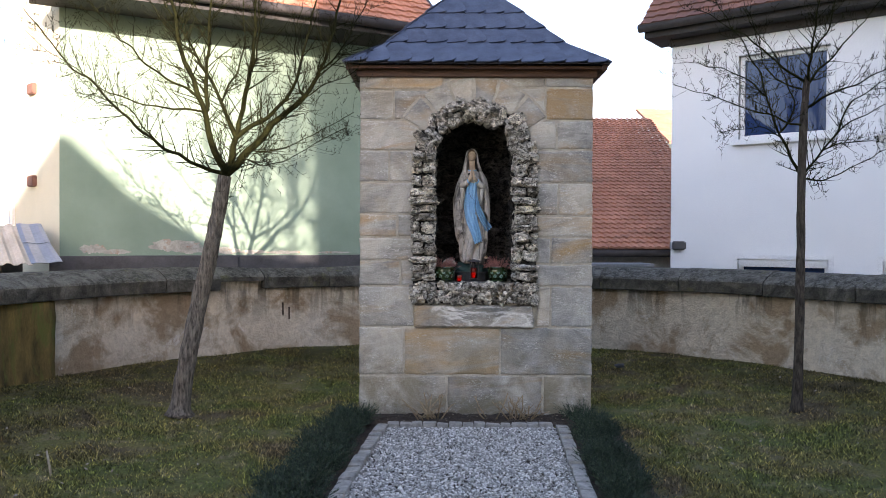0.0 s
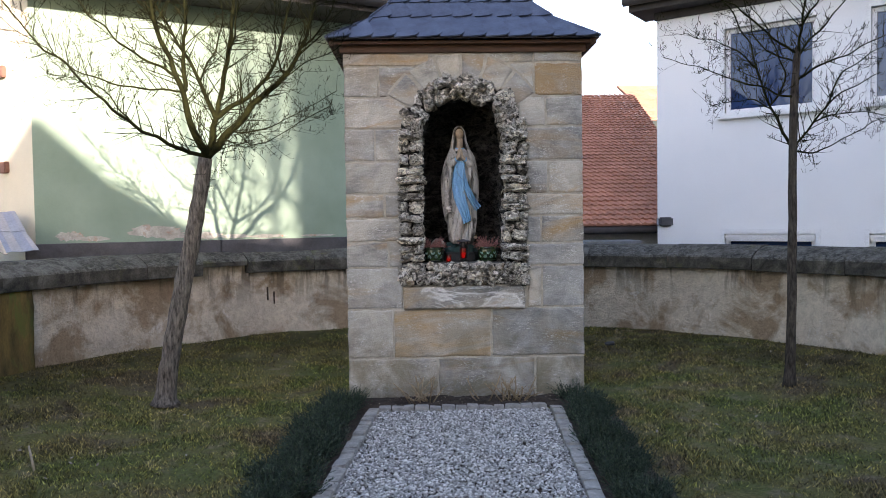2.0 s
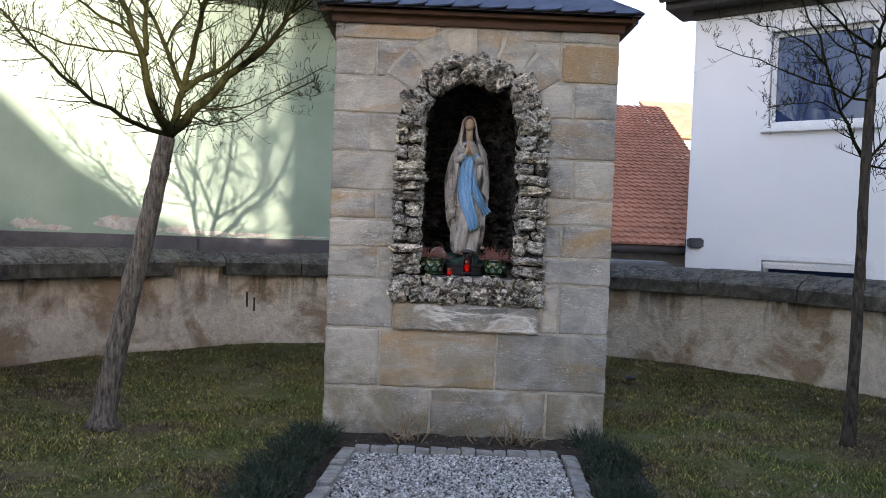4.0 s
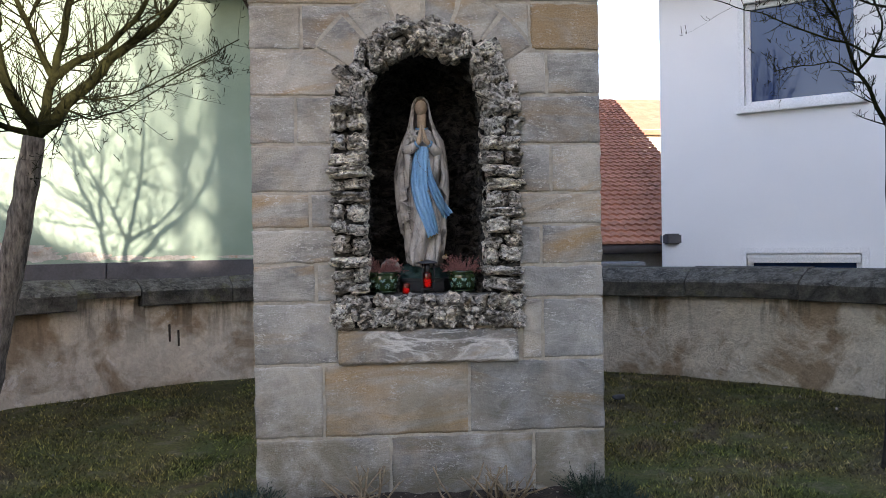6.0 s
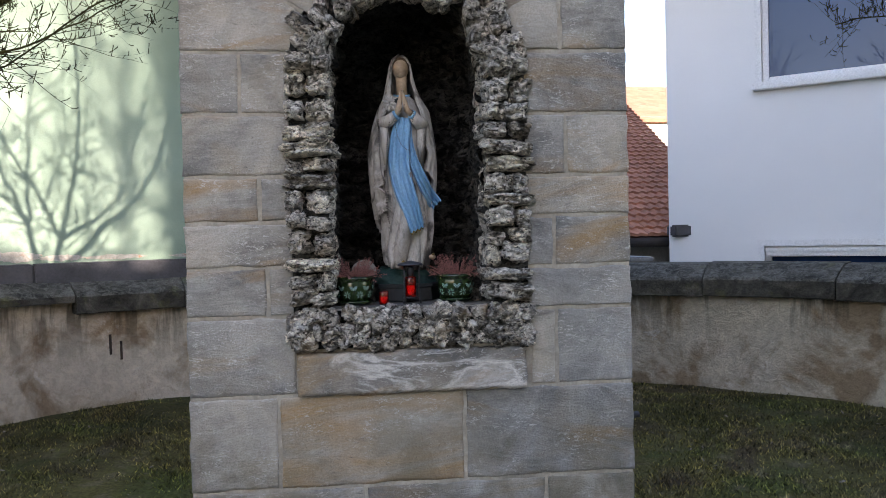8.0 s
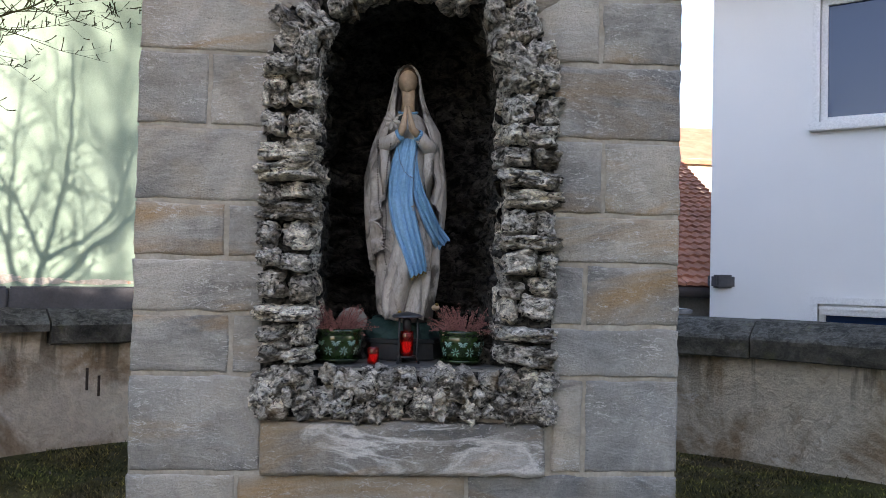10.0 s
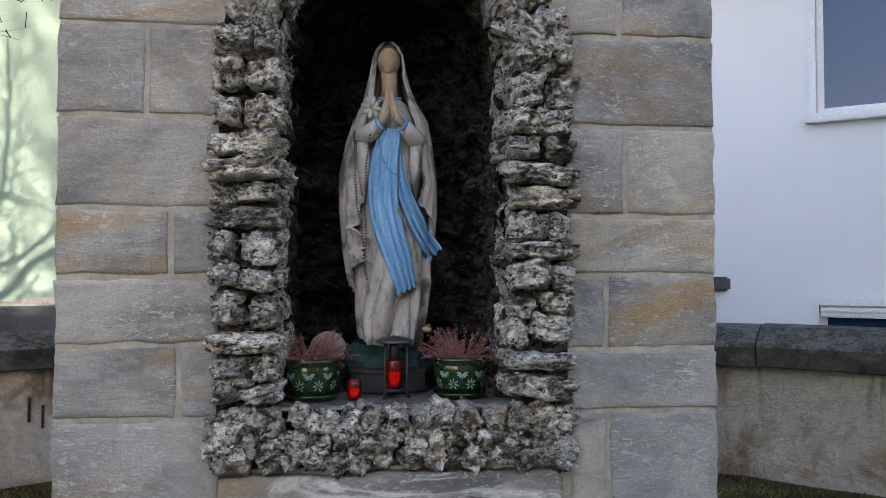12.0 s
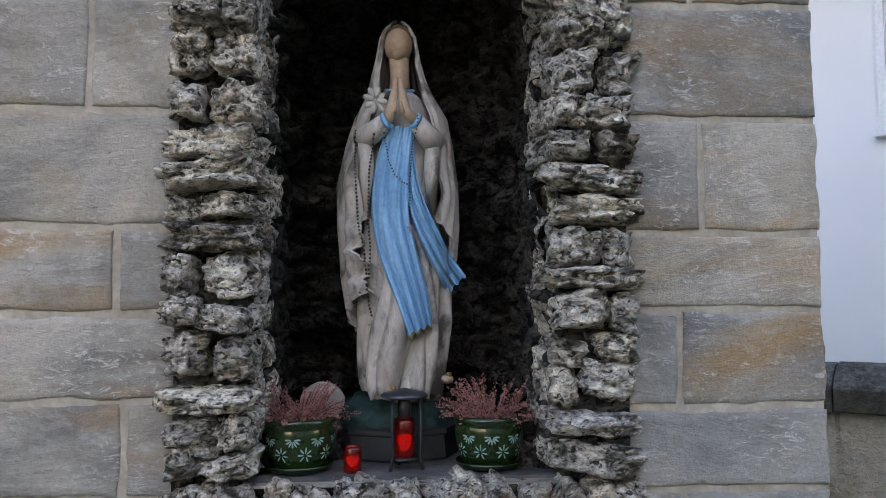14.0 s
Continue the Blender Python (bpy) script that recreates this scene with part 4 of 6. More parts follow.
HX, HY, APEX = 1.10, 0.89, (0.275, 7.15)


def roof_point(side, f, s, z):
    """A point on one of the four slopes: f is 1 at the eave and 0 at the top, s runs from -1 to 1 along it."""
    x, y = {0: (s * HX * f, -HY * f), 1: (HX * f, s * HY * f), 2: (-s * HX * f, HY * f), 3: (-HX * f, -s * HY * f)}[side]
    return Vector((APEX[0] + x, APEX[1] + y, z))


def slates():
    rnd = random.Random(8)
    bm = bmesh.new()
    for side in range(4):
        for (f0, z0), (f1, z1) in zip(PROFILE, PROFILE[1:]):
            bm.faces.new([bm.verts.new(roof_point(side, f, s, z - 0.012)) for f, s, z in ((f0, -1, z0), (f0, 1, z0), (f1, 1, z1), (f1, -1, z1))])
    piece("roof_boards", bm, M_DARKWOOD, ROOF)
    for side in range(4):
        for row in range(len(PROFILE) - 1):
            (f0, z0), (f1, z1) = PROFILE[row], PROFILE[row + 1]
            half = (HX if side in (0, 2) else HY)
            n = max(1, round(2 * half * f0 / 0.178))
            a = roof_point(side, f0, 0, z0)
            up = (roof_point(side, f1, 0, z1) - a)
            along = (roof_point(side, f0, 1, z0) - a).normalized()
            nrm = along.cross(up).normalized()
            length, upn = up.length, up.normalized()
            for i in range(-1, n + 1):
                w = 2 * half * f0 / n
                x0 = -half * f0 + i * w
                out = []
                h = length * 1.12
                # slanting sides, the free lower corner rounded off
                for px, py in ((0.0, -0.015), (0.45, -0.02), (0.78, 0.0), (0.94, 0.05), (1.0, 0.12), (0.93, 0.35), (0.75, 0.65), (0.48, 1.0), (-0.55, 1.0), (-0.30, 0.5)):
                    lim = half * (f0 + (f1 - f0) * max(0, min(1.1, py * 1.12)))
                    x = x0 + px * w * 1.06
                    out.append((max(-lim, min(lim, x)), py * h, px))
                if len({round(o[0], 3) for o in out}) < 4:
                    continue
                tip = rnd.uniform(0, 0.008)
                bm = bmesh.new()
                top = [bm.verts.new(a + along * x + upn * y + nrm * (0.008 + 0.3 * tip - 0.008 * min(1, y / h) + 0.014 * px)) for x, y, px in out]
                low = [bm.verts.new(v.co - nrm * 0.010) for v in top]
                try:
                    bm.faces.new(top)
                    bm.faces.new(low[::-1])
                    for q in range(len(top)):
                        r = (q + 1) % len(top)
                        bm.faces.new((top[q], low[q], low[r], top[r]))
                except ValueError:
                    pass
                bmesh.ops.remove_doubles(bm, verts=bm.verts[:], dist=0.0005)
                bmesh.ops.recalc_face_normals(bm, faces=bm.faces[:])
                if len(bm.faces) > 2:
                    piece("slate", bm, M_SLATE, ROOF)
                else:
                    bm.free()
    # boxed eave: fascia under the slates and soffit board
    bm = bmesh.new()
    x0, x1, y0, y1 = APEX[0] - 1.04, APEX[0] + 1.04, APEX[1] - 0.84, APEX[1] + 0.84
    box(bm, SX0 - 0.02, SX1 + 0.02, FRONT - 0.03, FRONT + 0.01, 2.872, 2.965, None, 0.006)
    piece("fascia", bm, M_BROWN, ROOF, "reddish brown stained fascia board")
    bm = bmesh.new()
    box(bm, x0, x1, y0, y1, 2.93, 2.955)
    piece("soffit", bm, M_BROWN, ROOF)
    for s in (-1, 1):
        bm = bmesh.new()
        box(bm, APEX[0] + s * 1.06 - 0.025, APEX[0] + s * 1.06 + 0.025, y0 - 0.02, y1, 2.915, 2.965, None, 0.008)
        piece("edge_board", bm, M_BROWN, ROOF)


slates()


# ---- statue and what stands in the niche ----
def lerp_table(table, z):
    if z <= table[0][0]:
        return table[0][1:]
    for (z0, *a), (z1, *b) in zip(table, table[1:]):
        if z <= z1:
            k = (z - z0) / (z1 - z0)
            return [p + (q - p) * k for p, q in zip(a, b)]
    return table[-1][1:]


M_ROBE = plain("painted_plaster_robe", (0.36, 0.325, 0.28), (0.56, 0.515, 0.455), 9, 0.55, 0.25, 0.003, 70, 0, 0.35, (1.6, 1.6, 0.8), False, (0.11, 0.098, 0.082), 6, 0.535)
M_SASH = plain("painted_blue_sash", (0.17, 0.37, 0.58), (0.25, 0.47, 0.68), 8, 0.5, 0.1, 0.002, 80, 0, 0.35, (1, 1, 1), False)
M_SKIN = plain("painted_plaster_face", (0.40, 0.285, 0.185), (0.50, 0.365, 0.245), 14, 0.5, 0.05, 0.001, 80, 0, 0.3, (1, 1, 1), False)
M_BEAD = plain("dark_beads", (0.05, 0.04, 0.035), (0.12, 0.10, 0.08), 20, 0.4, 0.1, 0.001, 80)
M_GILT = plain("worn_gilt_trim", (0.16, 0.10, 0.03), (0.30, 0.20, 0.06), 20, 0.5, 0.2, 0.001, 80, 0.2)
M_LEAF = plain("dark_painted_leaf", (0.012, 0.016, 0.012), (0.03, 0.04, 0.03), 20, 0.6, 0.2, 0.001, 80)
M_HAIR = plain("painted_hair", (0.10, 0.06, 0.035), (0.17, 0.105, 0.06), 30, 0.6, 0.4, 0.003, 90, 0, 0.3, (1, 1, 1), False)
M_MOUND = plain("painted_green_mound", (0.012, 0.035, 0.032), (0.03, 0.075, 0.065), 16, 0.6, 0.8, 0.012, 60)
M_PLINTH = plain("dark_plinth", (0.02, 0.022, 0.022), (0.045, 0.047, 0.047), 12, 0.7, 0.4, 0.004, 60)

# z, left and right edge, depth to the front
ROBE = [(1.305, 0.184, 0.330, 0.074), (1.33, 0.174, 0.338, 0.086), (1.40, 0.164, 0.352, 0.090), (1.51, 0.157, 0.372, 0.092), (1.62, 0.148, 0.384, 0.094), (1.75, 0.140, 0.375, 0.092), (1.90, 0.148, 0.362, 0.086), (1.99, 0.158, 0.348, 0.082), (2.05, 0.168, 0.335, 0.072), (2.085, 0.190, 0.312, 0.056), (2.105, 0.218, 0.284, 0.040), (2.12, 0.224, 0.278, 0.034)]
# z, left and right edge, depth, inner edge on either side of the opening
MANTLE = [(1.44, 0.145, 0.392, 0.088, 0.190, 0.372), (1.53, 0.124, 0.386, 0.096, 0.176, 0.368), (1.614, 0.108, 0.388, 0.102, 0.166, 0.366), (1.741, 0.098, 0.398, 0.108, 0.152, 0.364), (1.85, 0.096, 0.395, 0.108, 0.146, 0.348), (1.96, 0.113, 0.389, 0.100, 0.140, 0.344), (2.03, 0.132, 0.378, 0.094, 0.172, 0.330), (2.095, 0.162, 0.341, 0.084, 0.192, 0.314), (2.14, 0.172, 0.320, 0.078, 0.195, 0.302), (2.20, 0.186, 0.304, 0.070, 0.197, 0.296), (2.245, 0.194, 0.296, 0.066, 0.204, 0.289), (2.272, 0.206, 0.284, 0.056, 0.222, 0.272), (2.287, 0.222, 0.270, 0.040, 0.240, 0.254), (2.297, 0.243, 0.250, 0.006, 0.246, 0.248)]
STY = 6.672


def ridge(x):
    """Rounded crests between narrow creases."""
    return abs(math.sin(x)) ** 0.75


def build_statue():
    bm = bmesh.new()

    def robe_y(x, z):
        x0, x1, d = lerp_table(ROBE, z)
        k = (2 * x - x0 - x1) / (x1 - x0)
        return STY - d * math.sqrt(max(0.0, 1 - k * k))

    # robe, gathered in long creases that swing to one side below the knee
    nt, nz = 260, 220
    rows = []
    for j in range(nz + 1):
        z = 1.305 + (2.12 - 1.305) * j / nz
        x0, x1, d = lerp_table(ROBE, z)
        low = min(1.0, max(0, (2.02 - z) / 0.3))
        hem = max(0, (1.42 - z) / 0.115)
        swing = 1.9 * (1.95 - z) ** 1.3 if z < 1.95 else 0
        row = []
        for i in range(nt):
            a = math.tau * i / nt
            warp = a + 0.22 * math.sin(3.1 * z * 3 + 2 * a)
            fold = 0.055 * (0.4 + 0.6 * min(1, max(0, (1.75 - z) / 0.25))) * ridge(3 * warp + 1.3 * swing + 0.4) + 0.020 * ridge(7 * warp - 1.4 * swing) - 0.044
            fold += hem * (0.026 * ridge(5 * a + 5 * z) - 0.012)
            r = 1 + fold * low / (0.5 * (x1 - x0))
            dz = -0.016 * hem * math.sin(5 * a + 1.0) * math.cos(2 * a)
            row.append(bm.verts.new(((x0 + x1) / 2 + (x1 - x0) / 2 * math.cos(a) * r, STY + d * math.sin(a) * r, z + dz)))
        rows.append(row)
    for j in range(nz):
        for i in range(nt):
            f = bm.faces.new((rows[j][i], rows[j][(i + 1) % nt], rows[j + 1][(i + 1) % nt], rows[j + 1][i]))
            f.smooth = True
    bm.faces.new(rows[0][::-1])
    bm.faces.new(rows[-1])

    # mantle and veil in one sheet, open in front, with a rippling edge
    na, nv = 190, 190
    grid = []
    for j in range(nv + 1):
        v = j / nv
        row = []
        for i in range(na + 1):
            u = i / na
            side = min(1.0, max(0.0, (u - 0.62) / 0.38))
            hem = 1.50 + 0.05 * math.cos(u * math.tau) + 0.20 * side ** 1.4 + 0.016 * math.sin(u * 46) + 0.02 * math.sin(u * 17 + 1)
            z = hem + (2.297 - hem) * v
            x0, x1, d, il, ir = lerp_table(MANTLE, z)
            cx, w = (x0 + x1) / 2, (x1 - x0) / 2
            low = min(1, max(0, (2.10 - z) / 0.25))
            tail = min(1, max(0, (1.80 - z) / 0.12)) * (1 if u < 0.5 else 0)
            # the cascade of the left edge zigzags
            il += tail * 0.022 * (2 * abs(((z * 14) % 1) * 2 - 1) - 1)
            a0 = math.pi + math.acos(max(-1, min(1, (cx - il) / w)))
            a1 = math.tau - math.acos(max(-1, min(1, (ir - cx) / w)))
            a = a0 + (a1 - math.tau - a0) * u
            edge = min(u, 1 - u)
            near = max(0, 1 - edge / 0.10)
            fold = low * (0.028 * ridge(6 * a + 2.5 * z + 0.5 * math.sin(9 * z)) + 0.009 * ridge(15 * a - 6 * z) - 0.016) + 0.003 * (1 - low) * math.sin(24 * a + 12 * z)
            fold += near * low * 0.013 * math.sin(z * 38 + (0 if u < 0.5 else 1.5)) + tail * near * 0.018 * math.sin(z * 88)
            lip = 0.007 * math.exp(-(edge / 0.012) ** 2) - 0.012 * max(0, 1 - edge / 0.006)
            r = 1 + (fold + lip) / max(0.03, w)
            deep = d if math.sin(a) < 0 else d * 1.08
            row.append(bm.verts.new((cx + w * math.cos(a) * r, STY + deep * math.sin(a) * r, z)))
        grid.append(row)
    for j in range(nv):
        for i in range(na):
            bm.faces.new((grid[j][i], grid[j + 1][i], grid[j + 1][i + 1], grid[j][i + 1])).smooth = True

    def sheet(left, right, mat, lift, pleats, hem_mat=None, n=90, k=26):
        """A pleated cloth strip on the robe between two edges of (z, x), from top to bottom."""
        def on(line, t):
            e = t * (len(line) - 1)
            i = min(int(e), len(line) - 2)
            q, f = e - i, line
            p0, p1, p2, p3 = f[max(0, i - 1)], f[i], f[i + 1], f[min(len(f) - 1, i + 2)]
            return [0.5 * (2 * p1[c] + (p2[c] - p0[c]) * q + (2 * p0[c] - 5 * p1[c] + 4 * p2[c] - p3[c]) * q * q + (3 * p1[c] - p0[c] - 3 * p2[c] + p3[c]) * q ** 3) for c in (0, 1)]
        strip = []
        for j in range(n + 1):
            t = j / n
            (z0, x0), (z1, x1) = on(left, t), on(right, t)
            row = []
            for i in range(k * 2 + 1):
                u = i / (2 * k)
                x, z = x0 + (x1 - x0) * u, z0 + (z1 - z0) * u
                fall = min(1.0, u / 0.05, (1 - u) / 0.05)
                fold = 0.020 * ridge(pleats * math.pi * (u + 0.10 * math.sin(3 * t + 4 * u)) + 0.6) * (0.5 + 0.7 * t)
                fold += 0.004 * ridge(2.3 * pleats * math.pi * u + 5 * t)
                row.append(bm.verts.new((x, robe_y(x, z) + 0.012 - (lift + fold) * (0.15 + 0.85 * fall), z - 0.004 * math.sin(pleats * 6 * u) * (t > 0.97))))
            strip.append(row)
        for j in range(n):
            for i in range(2 * k):
                f = bm.faces.new((strip[j][i], strip[j + 1][i], strip[j + 1][i + 1], strip[j][i + 1]))
                f.smooth, f.material_index = True, (hem_mat if hem_mat and j > n - 3 else mat)

    sheet([(1.985, 0.290), (1.90, 0.292), (1.82, 0.312), (1.75, 0.345), (1.675, 0.390), (1.618, 0.434)],
          [(1.975, 0.262), (1.88, 0.262), (1.79, 0.272), (1.71, 0.300), (1.63, 0.340), (1.568, 0.380)], 1, 0.020, 3)
    sheet([(1.995, 0.212), (1.905, 0.186), (1.822, 0.174), (1.74, 0.178), (1.658, 0.197), (1.56, 0.235), (1.457, 0.274)],
          [(1.985, 0.288), (1.90, 0.281), (1.82, 0.277), (1.75, 0.280), (1.66, 0.302), (1.58, 0.325), (1.488, 0.344)], 1, 0.026, 4, 4)

    def blob(c, s, mat, rot=None, sub=3):
        m = Matrix.LocRotScale(Vector(c), Euler(rot or (0, 0, 0)), s)
        r = bmesh.ops.create_icosphere(bm, subdivisions=sub, radius=1.0, matrix=m)
        for f in {f for v in r["verts"] for f in v.link_faces}:
            f.smooth, f.material_index = True, mat

    # plain head and neck
    tube(bm, [(0.250, STY - 0.012, 2.095), (0.250, STY - 0.016, 2.14), (0.248, STY - 0.020, 2.19)], [0.031, 0.0265, 0.028], 20, True, 2)
    blob((0.246, STY - 0.024, 2.225), (0.039, 0.044, 0.048), 2, (-0.12, 0, 0))
    blob((0.245, STY - 0.042, 2.197), (0.019, 0.021, 0.017), 2)
    blob((0.246, STY - 0.012, 2.238), (0.043, 0.044, 0.046), 5)
    # neckline
    tube(bm, [(0.250 + 0.037 * math.cos(q), STY - 0.012 + 0.036 * math.sin(q), 2.107 + 0.010 * math.sin(q)) for q in [k * math.tau / 28 for k in range(29)]], [0.005] * 29, 8, True, 1)
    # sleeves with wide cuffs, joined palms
    for e, elbow, wrist in ((-1, (0.152, 1.968), (0.214, 2.000)), (1, (0.345, 1.960), (0.292, 2.000))):
        mid = ((elbow[0] + wrist[0]) / 2, (elbow[1] + wrist[1]) / 2 - 0.006)
        tube(bm, [(elbow[0], STY - 0.045, elbow[1]), (elbow[0] - e * 0.012, STY - 0.078, elbow[1] + 0.004), (mid[0], STY - 0.098, mid[1]), (wrist[0], STY - 0.116, wrist[1])], [0.030, 0.031, 0.028, 0.022], 18)
        tube(bm, [(wrist[0] + e * 0.003, STY - 0.1145, wrist[1] - 0.002), (wrist[0] - e * 0.006, STY - 0.119, wrist[1] + 0.003)], [0.0235, 0.0215], 18, True, 1)
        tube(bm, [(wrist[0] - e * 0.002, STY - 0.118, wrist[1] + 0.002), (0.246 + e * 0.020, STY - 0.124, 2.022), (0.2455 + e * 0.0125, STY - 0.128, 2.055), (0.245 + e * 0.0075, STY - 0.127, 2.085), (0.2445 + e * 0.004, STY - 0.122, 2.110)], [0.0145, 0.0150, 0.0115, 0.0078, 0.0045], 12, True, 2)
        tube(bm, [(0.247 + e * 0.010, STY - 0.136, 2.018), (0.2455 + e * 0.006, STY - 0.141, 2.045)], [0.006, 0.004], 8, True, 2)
        # hanging sleeve mouth below the arm
        tube(bm, [(elbow[0] - e * 0.006, STY - 0.072, elbow[1] - 0.005), (elbow[0] - e * 0.010, STY - 0.080, elbow[1] - 0.09), (elbow[0] - e * 0.008, STY - 0.074, elbow[1] - 0.19)], [0.020, 0.022, 0.006], 14)
    # white lily with dark leaves beside the wrist
    for k in range(8):
        q = 0.5 + k * 0.8
        blob((0.186 + 0.019 * math.cos(q), STY - 0.122 - 0.004 * (k % 2), 2.052 + 0.020 * math.sin(q)), (0.017, 0.006, 0.008), 0, (0, -q, 0), 2)
    for q in (0.1, 0.55, -0.5):
        blob((0.212 + 0.010 * math.cos(q), STY - 0.124, 2.058 + 0.020 * math.sin(q)), (0.018, 0.004, 0.005), 6, (0, -q, 0), 2)
    # toes under the hem
    for x, z in ((0.230, 1.322), (0.378, 1.352)):
        blob((x, STY - 0.078 if x < 0.3 else STY - 0.045, z), (0.017, 0.022, 0.012), 2)
        blob((x + 0.004, STY - 0.088 if x < 0.3 else STY - 0.055, z + 0.012), (0.008, 0.008, 0.007), 4, None, 2)

    # bead strings lie on whatever is foremost
    tree = BVHTree.FromBMesh(bm)

    def foremost(x, z):
        hit = tree.ray_cast(Vector((x, STY - 0.5, z)), Vector((0, 1, 0)))[0]
        return hit.y if hit else STY - 0.05

    def beads(pts, gap, size):
        line = [Vector((x, 0, z)) for x, z in pts]
        for p, q in zip(line, line[1:]):
            n = max(1, round((q - p).length / gap))
            for i in range(n):
                c = p.lerp(q, i / n)
                blob((c.x, foremost(c.x, c.z) - size * 0.6, c.z), (size,) * 3, 3, None, 1)

    beads([(0.133, 1.985), (0.131, 1.90), (0.140, 1.747), (0.155, 1.69), (0.162, 1.62), (0.168, 1.54), (0.178, 1.505)], 0.0095, 0.0036)
    beads([(0.182, 1.965), (0.170, 1.88), (0.166, 1.747), (0.172, 1.69), (0.168, 1.60)], 0.0095, 0.0036)
    beads([(0.209, 1.970), (0.220, 1.905), (0.236, 1.865), (0.256, 1.848), (0.275, 1.838), (0.279, 1.88), (0.282, 1.94), (0.296, 1.985), (0.297, 2.02)], 0.0080, 0.0027)
    beads([(0.275, 1.838), (0.277, 1.80), (0.276, 1.745)], 0.0080, 0.0027)
    for x, z, s in ((0.178, 1.489, 1.0), (0.276, 1.730, 0.7)):
        y = foremost(x, z) - 0.003
        box(bm, x - 0.003 * s, x + 0.003 * s, y - 0.003, y + 0.003, z - 0.020 * s, z + 0.014 * s)
        box(bm, x - 0.011 * s, x + 0.011 * s, y - 0.0032, y + 0.0028, z - 0.001 * s, z + 0.005 * s)
    for v in bm.verts:
        v.co.z = 1.543 + (v.co.z - 1.543) * 1.018
        v.co.x = 0.254 + (v.co.x - 0.25) * 0.97
    s = part("statue", bm, [M_ROBE, M_SASH, M_SKIN, M_BEAD, M_GILT, M_HAIR, M_LEAF])
    tagged(s, "painted plaster praying statue in white robe and blue sash", "statue")


build_statue()


def build_plinth():
    t = thing("statue_plinth", (0.25, 6.74, 1.142), "dark green rocky mound on an octagonal plinth", "plinth")
    bm = bmesh.new()
    lathe(bm, [(0.17, 1.143), (0.175, 1.15), (0.17, 1.205), (0.178, 1.21), (0.178, 1.222), (0.16, 1.226)], 8, (0.25, 6.755, 0))
    for f in bm.faces:
        f.smooth = False
    piece("plinth", bm, M_PLINTH, t)
    bm = bmesh.new()
    bmesh.ops.create_icosphere(bm, subdivisions=5, radius=1.0)
    for v in bm.verts:
        p = v.co.copy()
        k = 1 + 0.16 * fbm(p, 1.6, 4) + 0.08 * fbm(p, 5, 3)
        z = 1.222 + max(-0.005, 0.092 * min(0.93, p.z * k * 1.15))
        v.co = (0.25 + 0.165 * p.x * k, 6.75 + 0.13 * p.y * k, z)
    for f in bm.faces:
        f.smooth = True
    piece("mound", bm, M_MOUND, t, "painted green rock")


build_plinth()

M_POT = plain("green_glaze", (0.010, 0.024, 0.006), (0.022, 0.044, 0.012), 8, 0.14, 0.05, 0.001, 60, 0, 0.6)
M_PETAL = plain("pale_glaze_petals", (0.16, 0.30, 0.27), (0.33, 0.45, 0.41), 20, 0.25, 0.05, 0.001, 60, 0, 0.5)
M_HEATHER = plain("dry_heather_bloom", (0.26, 0.10, 0.09), (0.46, 0.22, 0.19), 60, 0.85, 0.2, 0.002, 140)
M_STEM = plain("heather_stem", (0.07, 0.035, 0.02), (0.14, 0.07, 0.04), 30, 0.85, 0.2, 0.002, 90)


def heather(bm, centre, n, spread, length, seed):
    rnd = random.Random(seed)
    for i in range(n):
        a, lean = rnd.uniform(0, math.tau), rnd.uniform(0.1, 1.0) ** 0.7 * spread
        start = Vector(centre) + Vector((math.cos(a), math.sin(a), 0)) * rnd.uniform(0, 0.045)
        d = Vector((math.cos(a) * math.sin(lean), math.sin(a) * math.sin(lean) * 0.8, math.cos(lean)))
        ln = length * rnd.uniform(0.55, 1.1)
        pts = [start + d * ln * t + Vector((0, 0, -0.03 * t * t * lean)) for t in (0, 0.35, 0.7, 1.0)]
        tube(bm, pts, [0.0013, 0.0011, 0.0009, 0.0006], 4, False, 1)
        for k in range(34):
            t = 0.22 + 0.78 * k / 33
            j = min(2, int(t / 0.35)) if t < 0.7 else 2
            seg = (0, 0.35, 0.7, 1.0)
            u = (t - seg[j]) / (seg[j + 1] - seg[j])
            p = pts[j].lerp(pts[j + 1], min(1, u)) + Vector((rnd.uniform(-1, 1), rnd.uniform(-1, 1), rnd.uniform(-1, 1))) * 0.0045
            s = rnd.uniform(0.0016, 0.0030)
            up, sd = Vector((rnd.uniform(-1, 1), rnd.uniform(-1, 1), rnd.uniform(0, 1))).normalized() * s, Vector((rnd.uniform(-1, 1), rnd.uniform(-1, 1), rnd.uniform(-1, 1))).normalized() * s
            th = up.cross(sd).normalized() * s
            v = [bm.verts.new(p + q) for q in (up * 1.4, sd, th, -sd, -th, -up)]
            for q in ((0, 1, 2), (0, 2, 3), (0, 3, 4), (0, 4, 1), (5, 2, 1), (5, 3, 2), (5, 4, 3), (5, 1, 4)):
                bm.faces.new([v[e] for e in q])


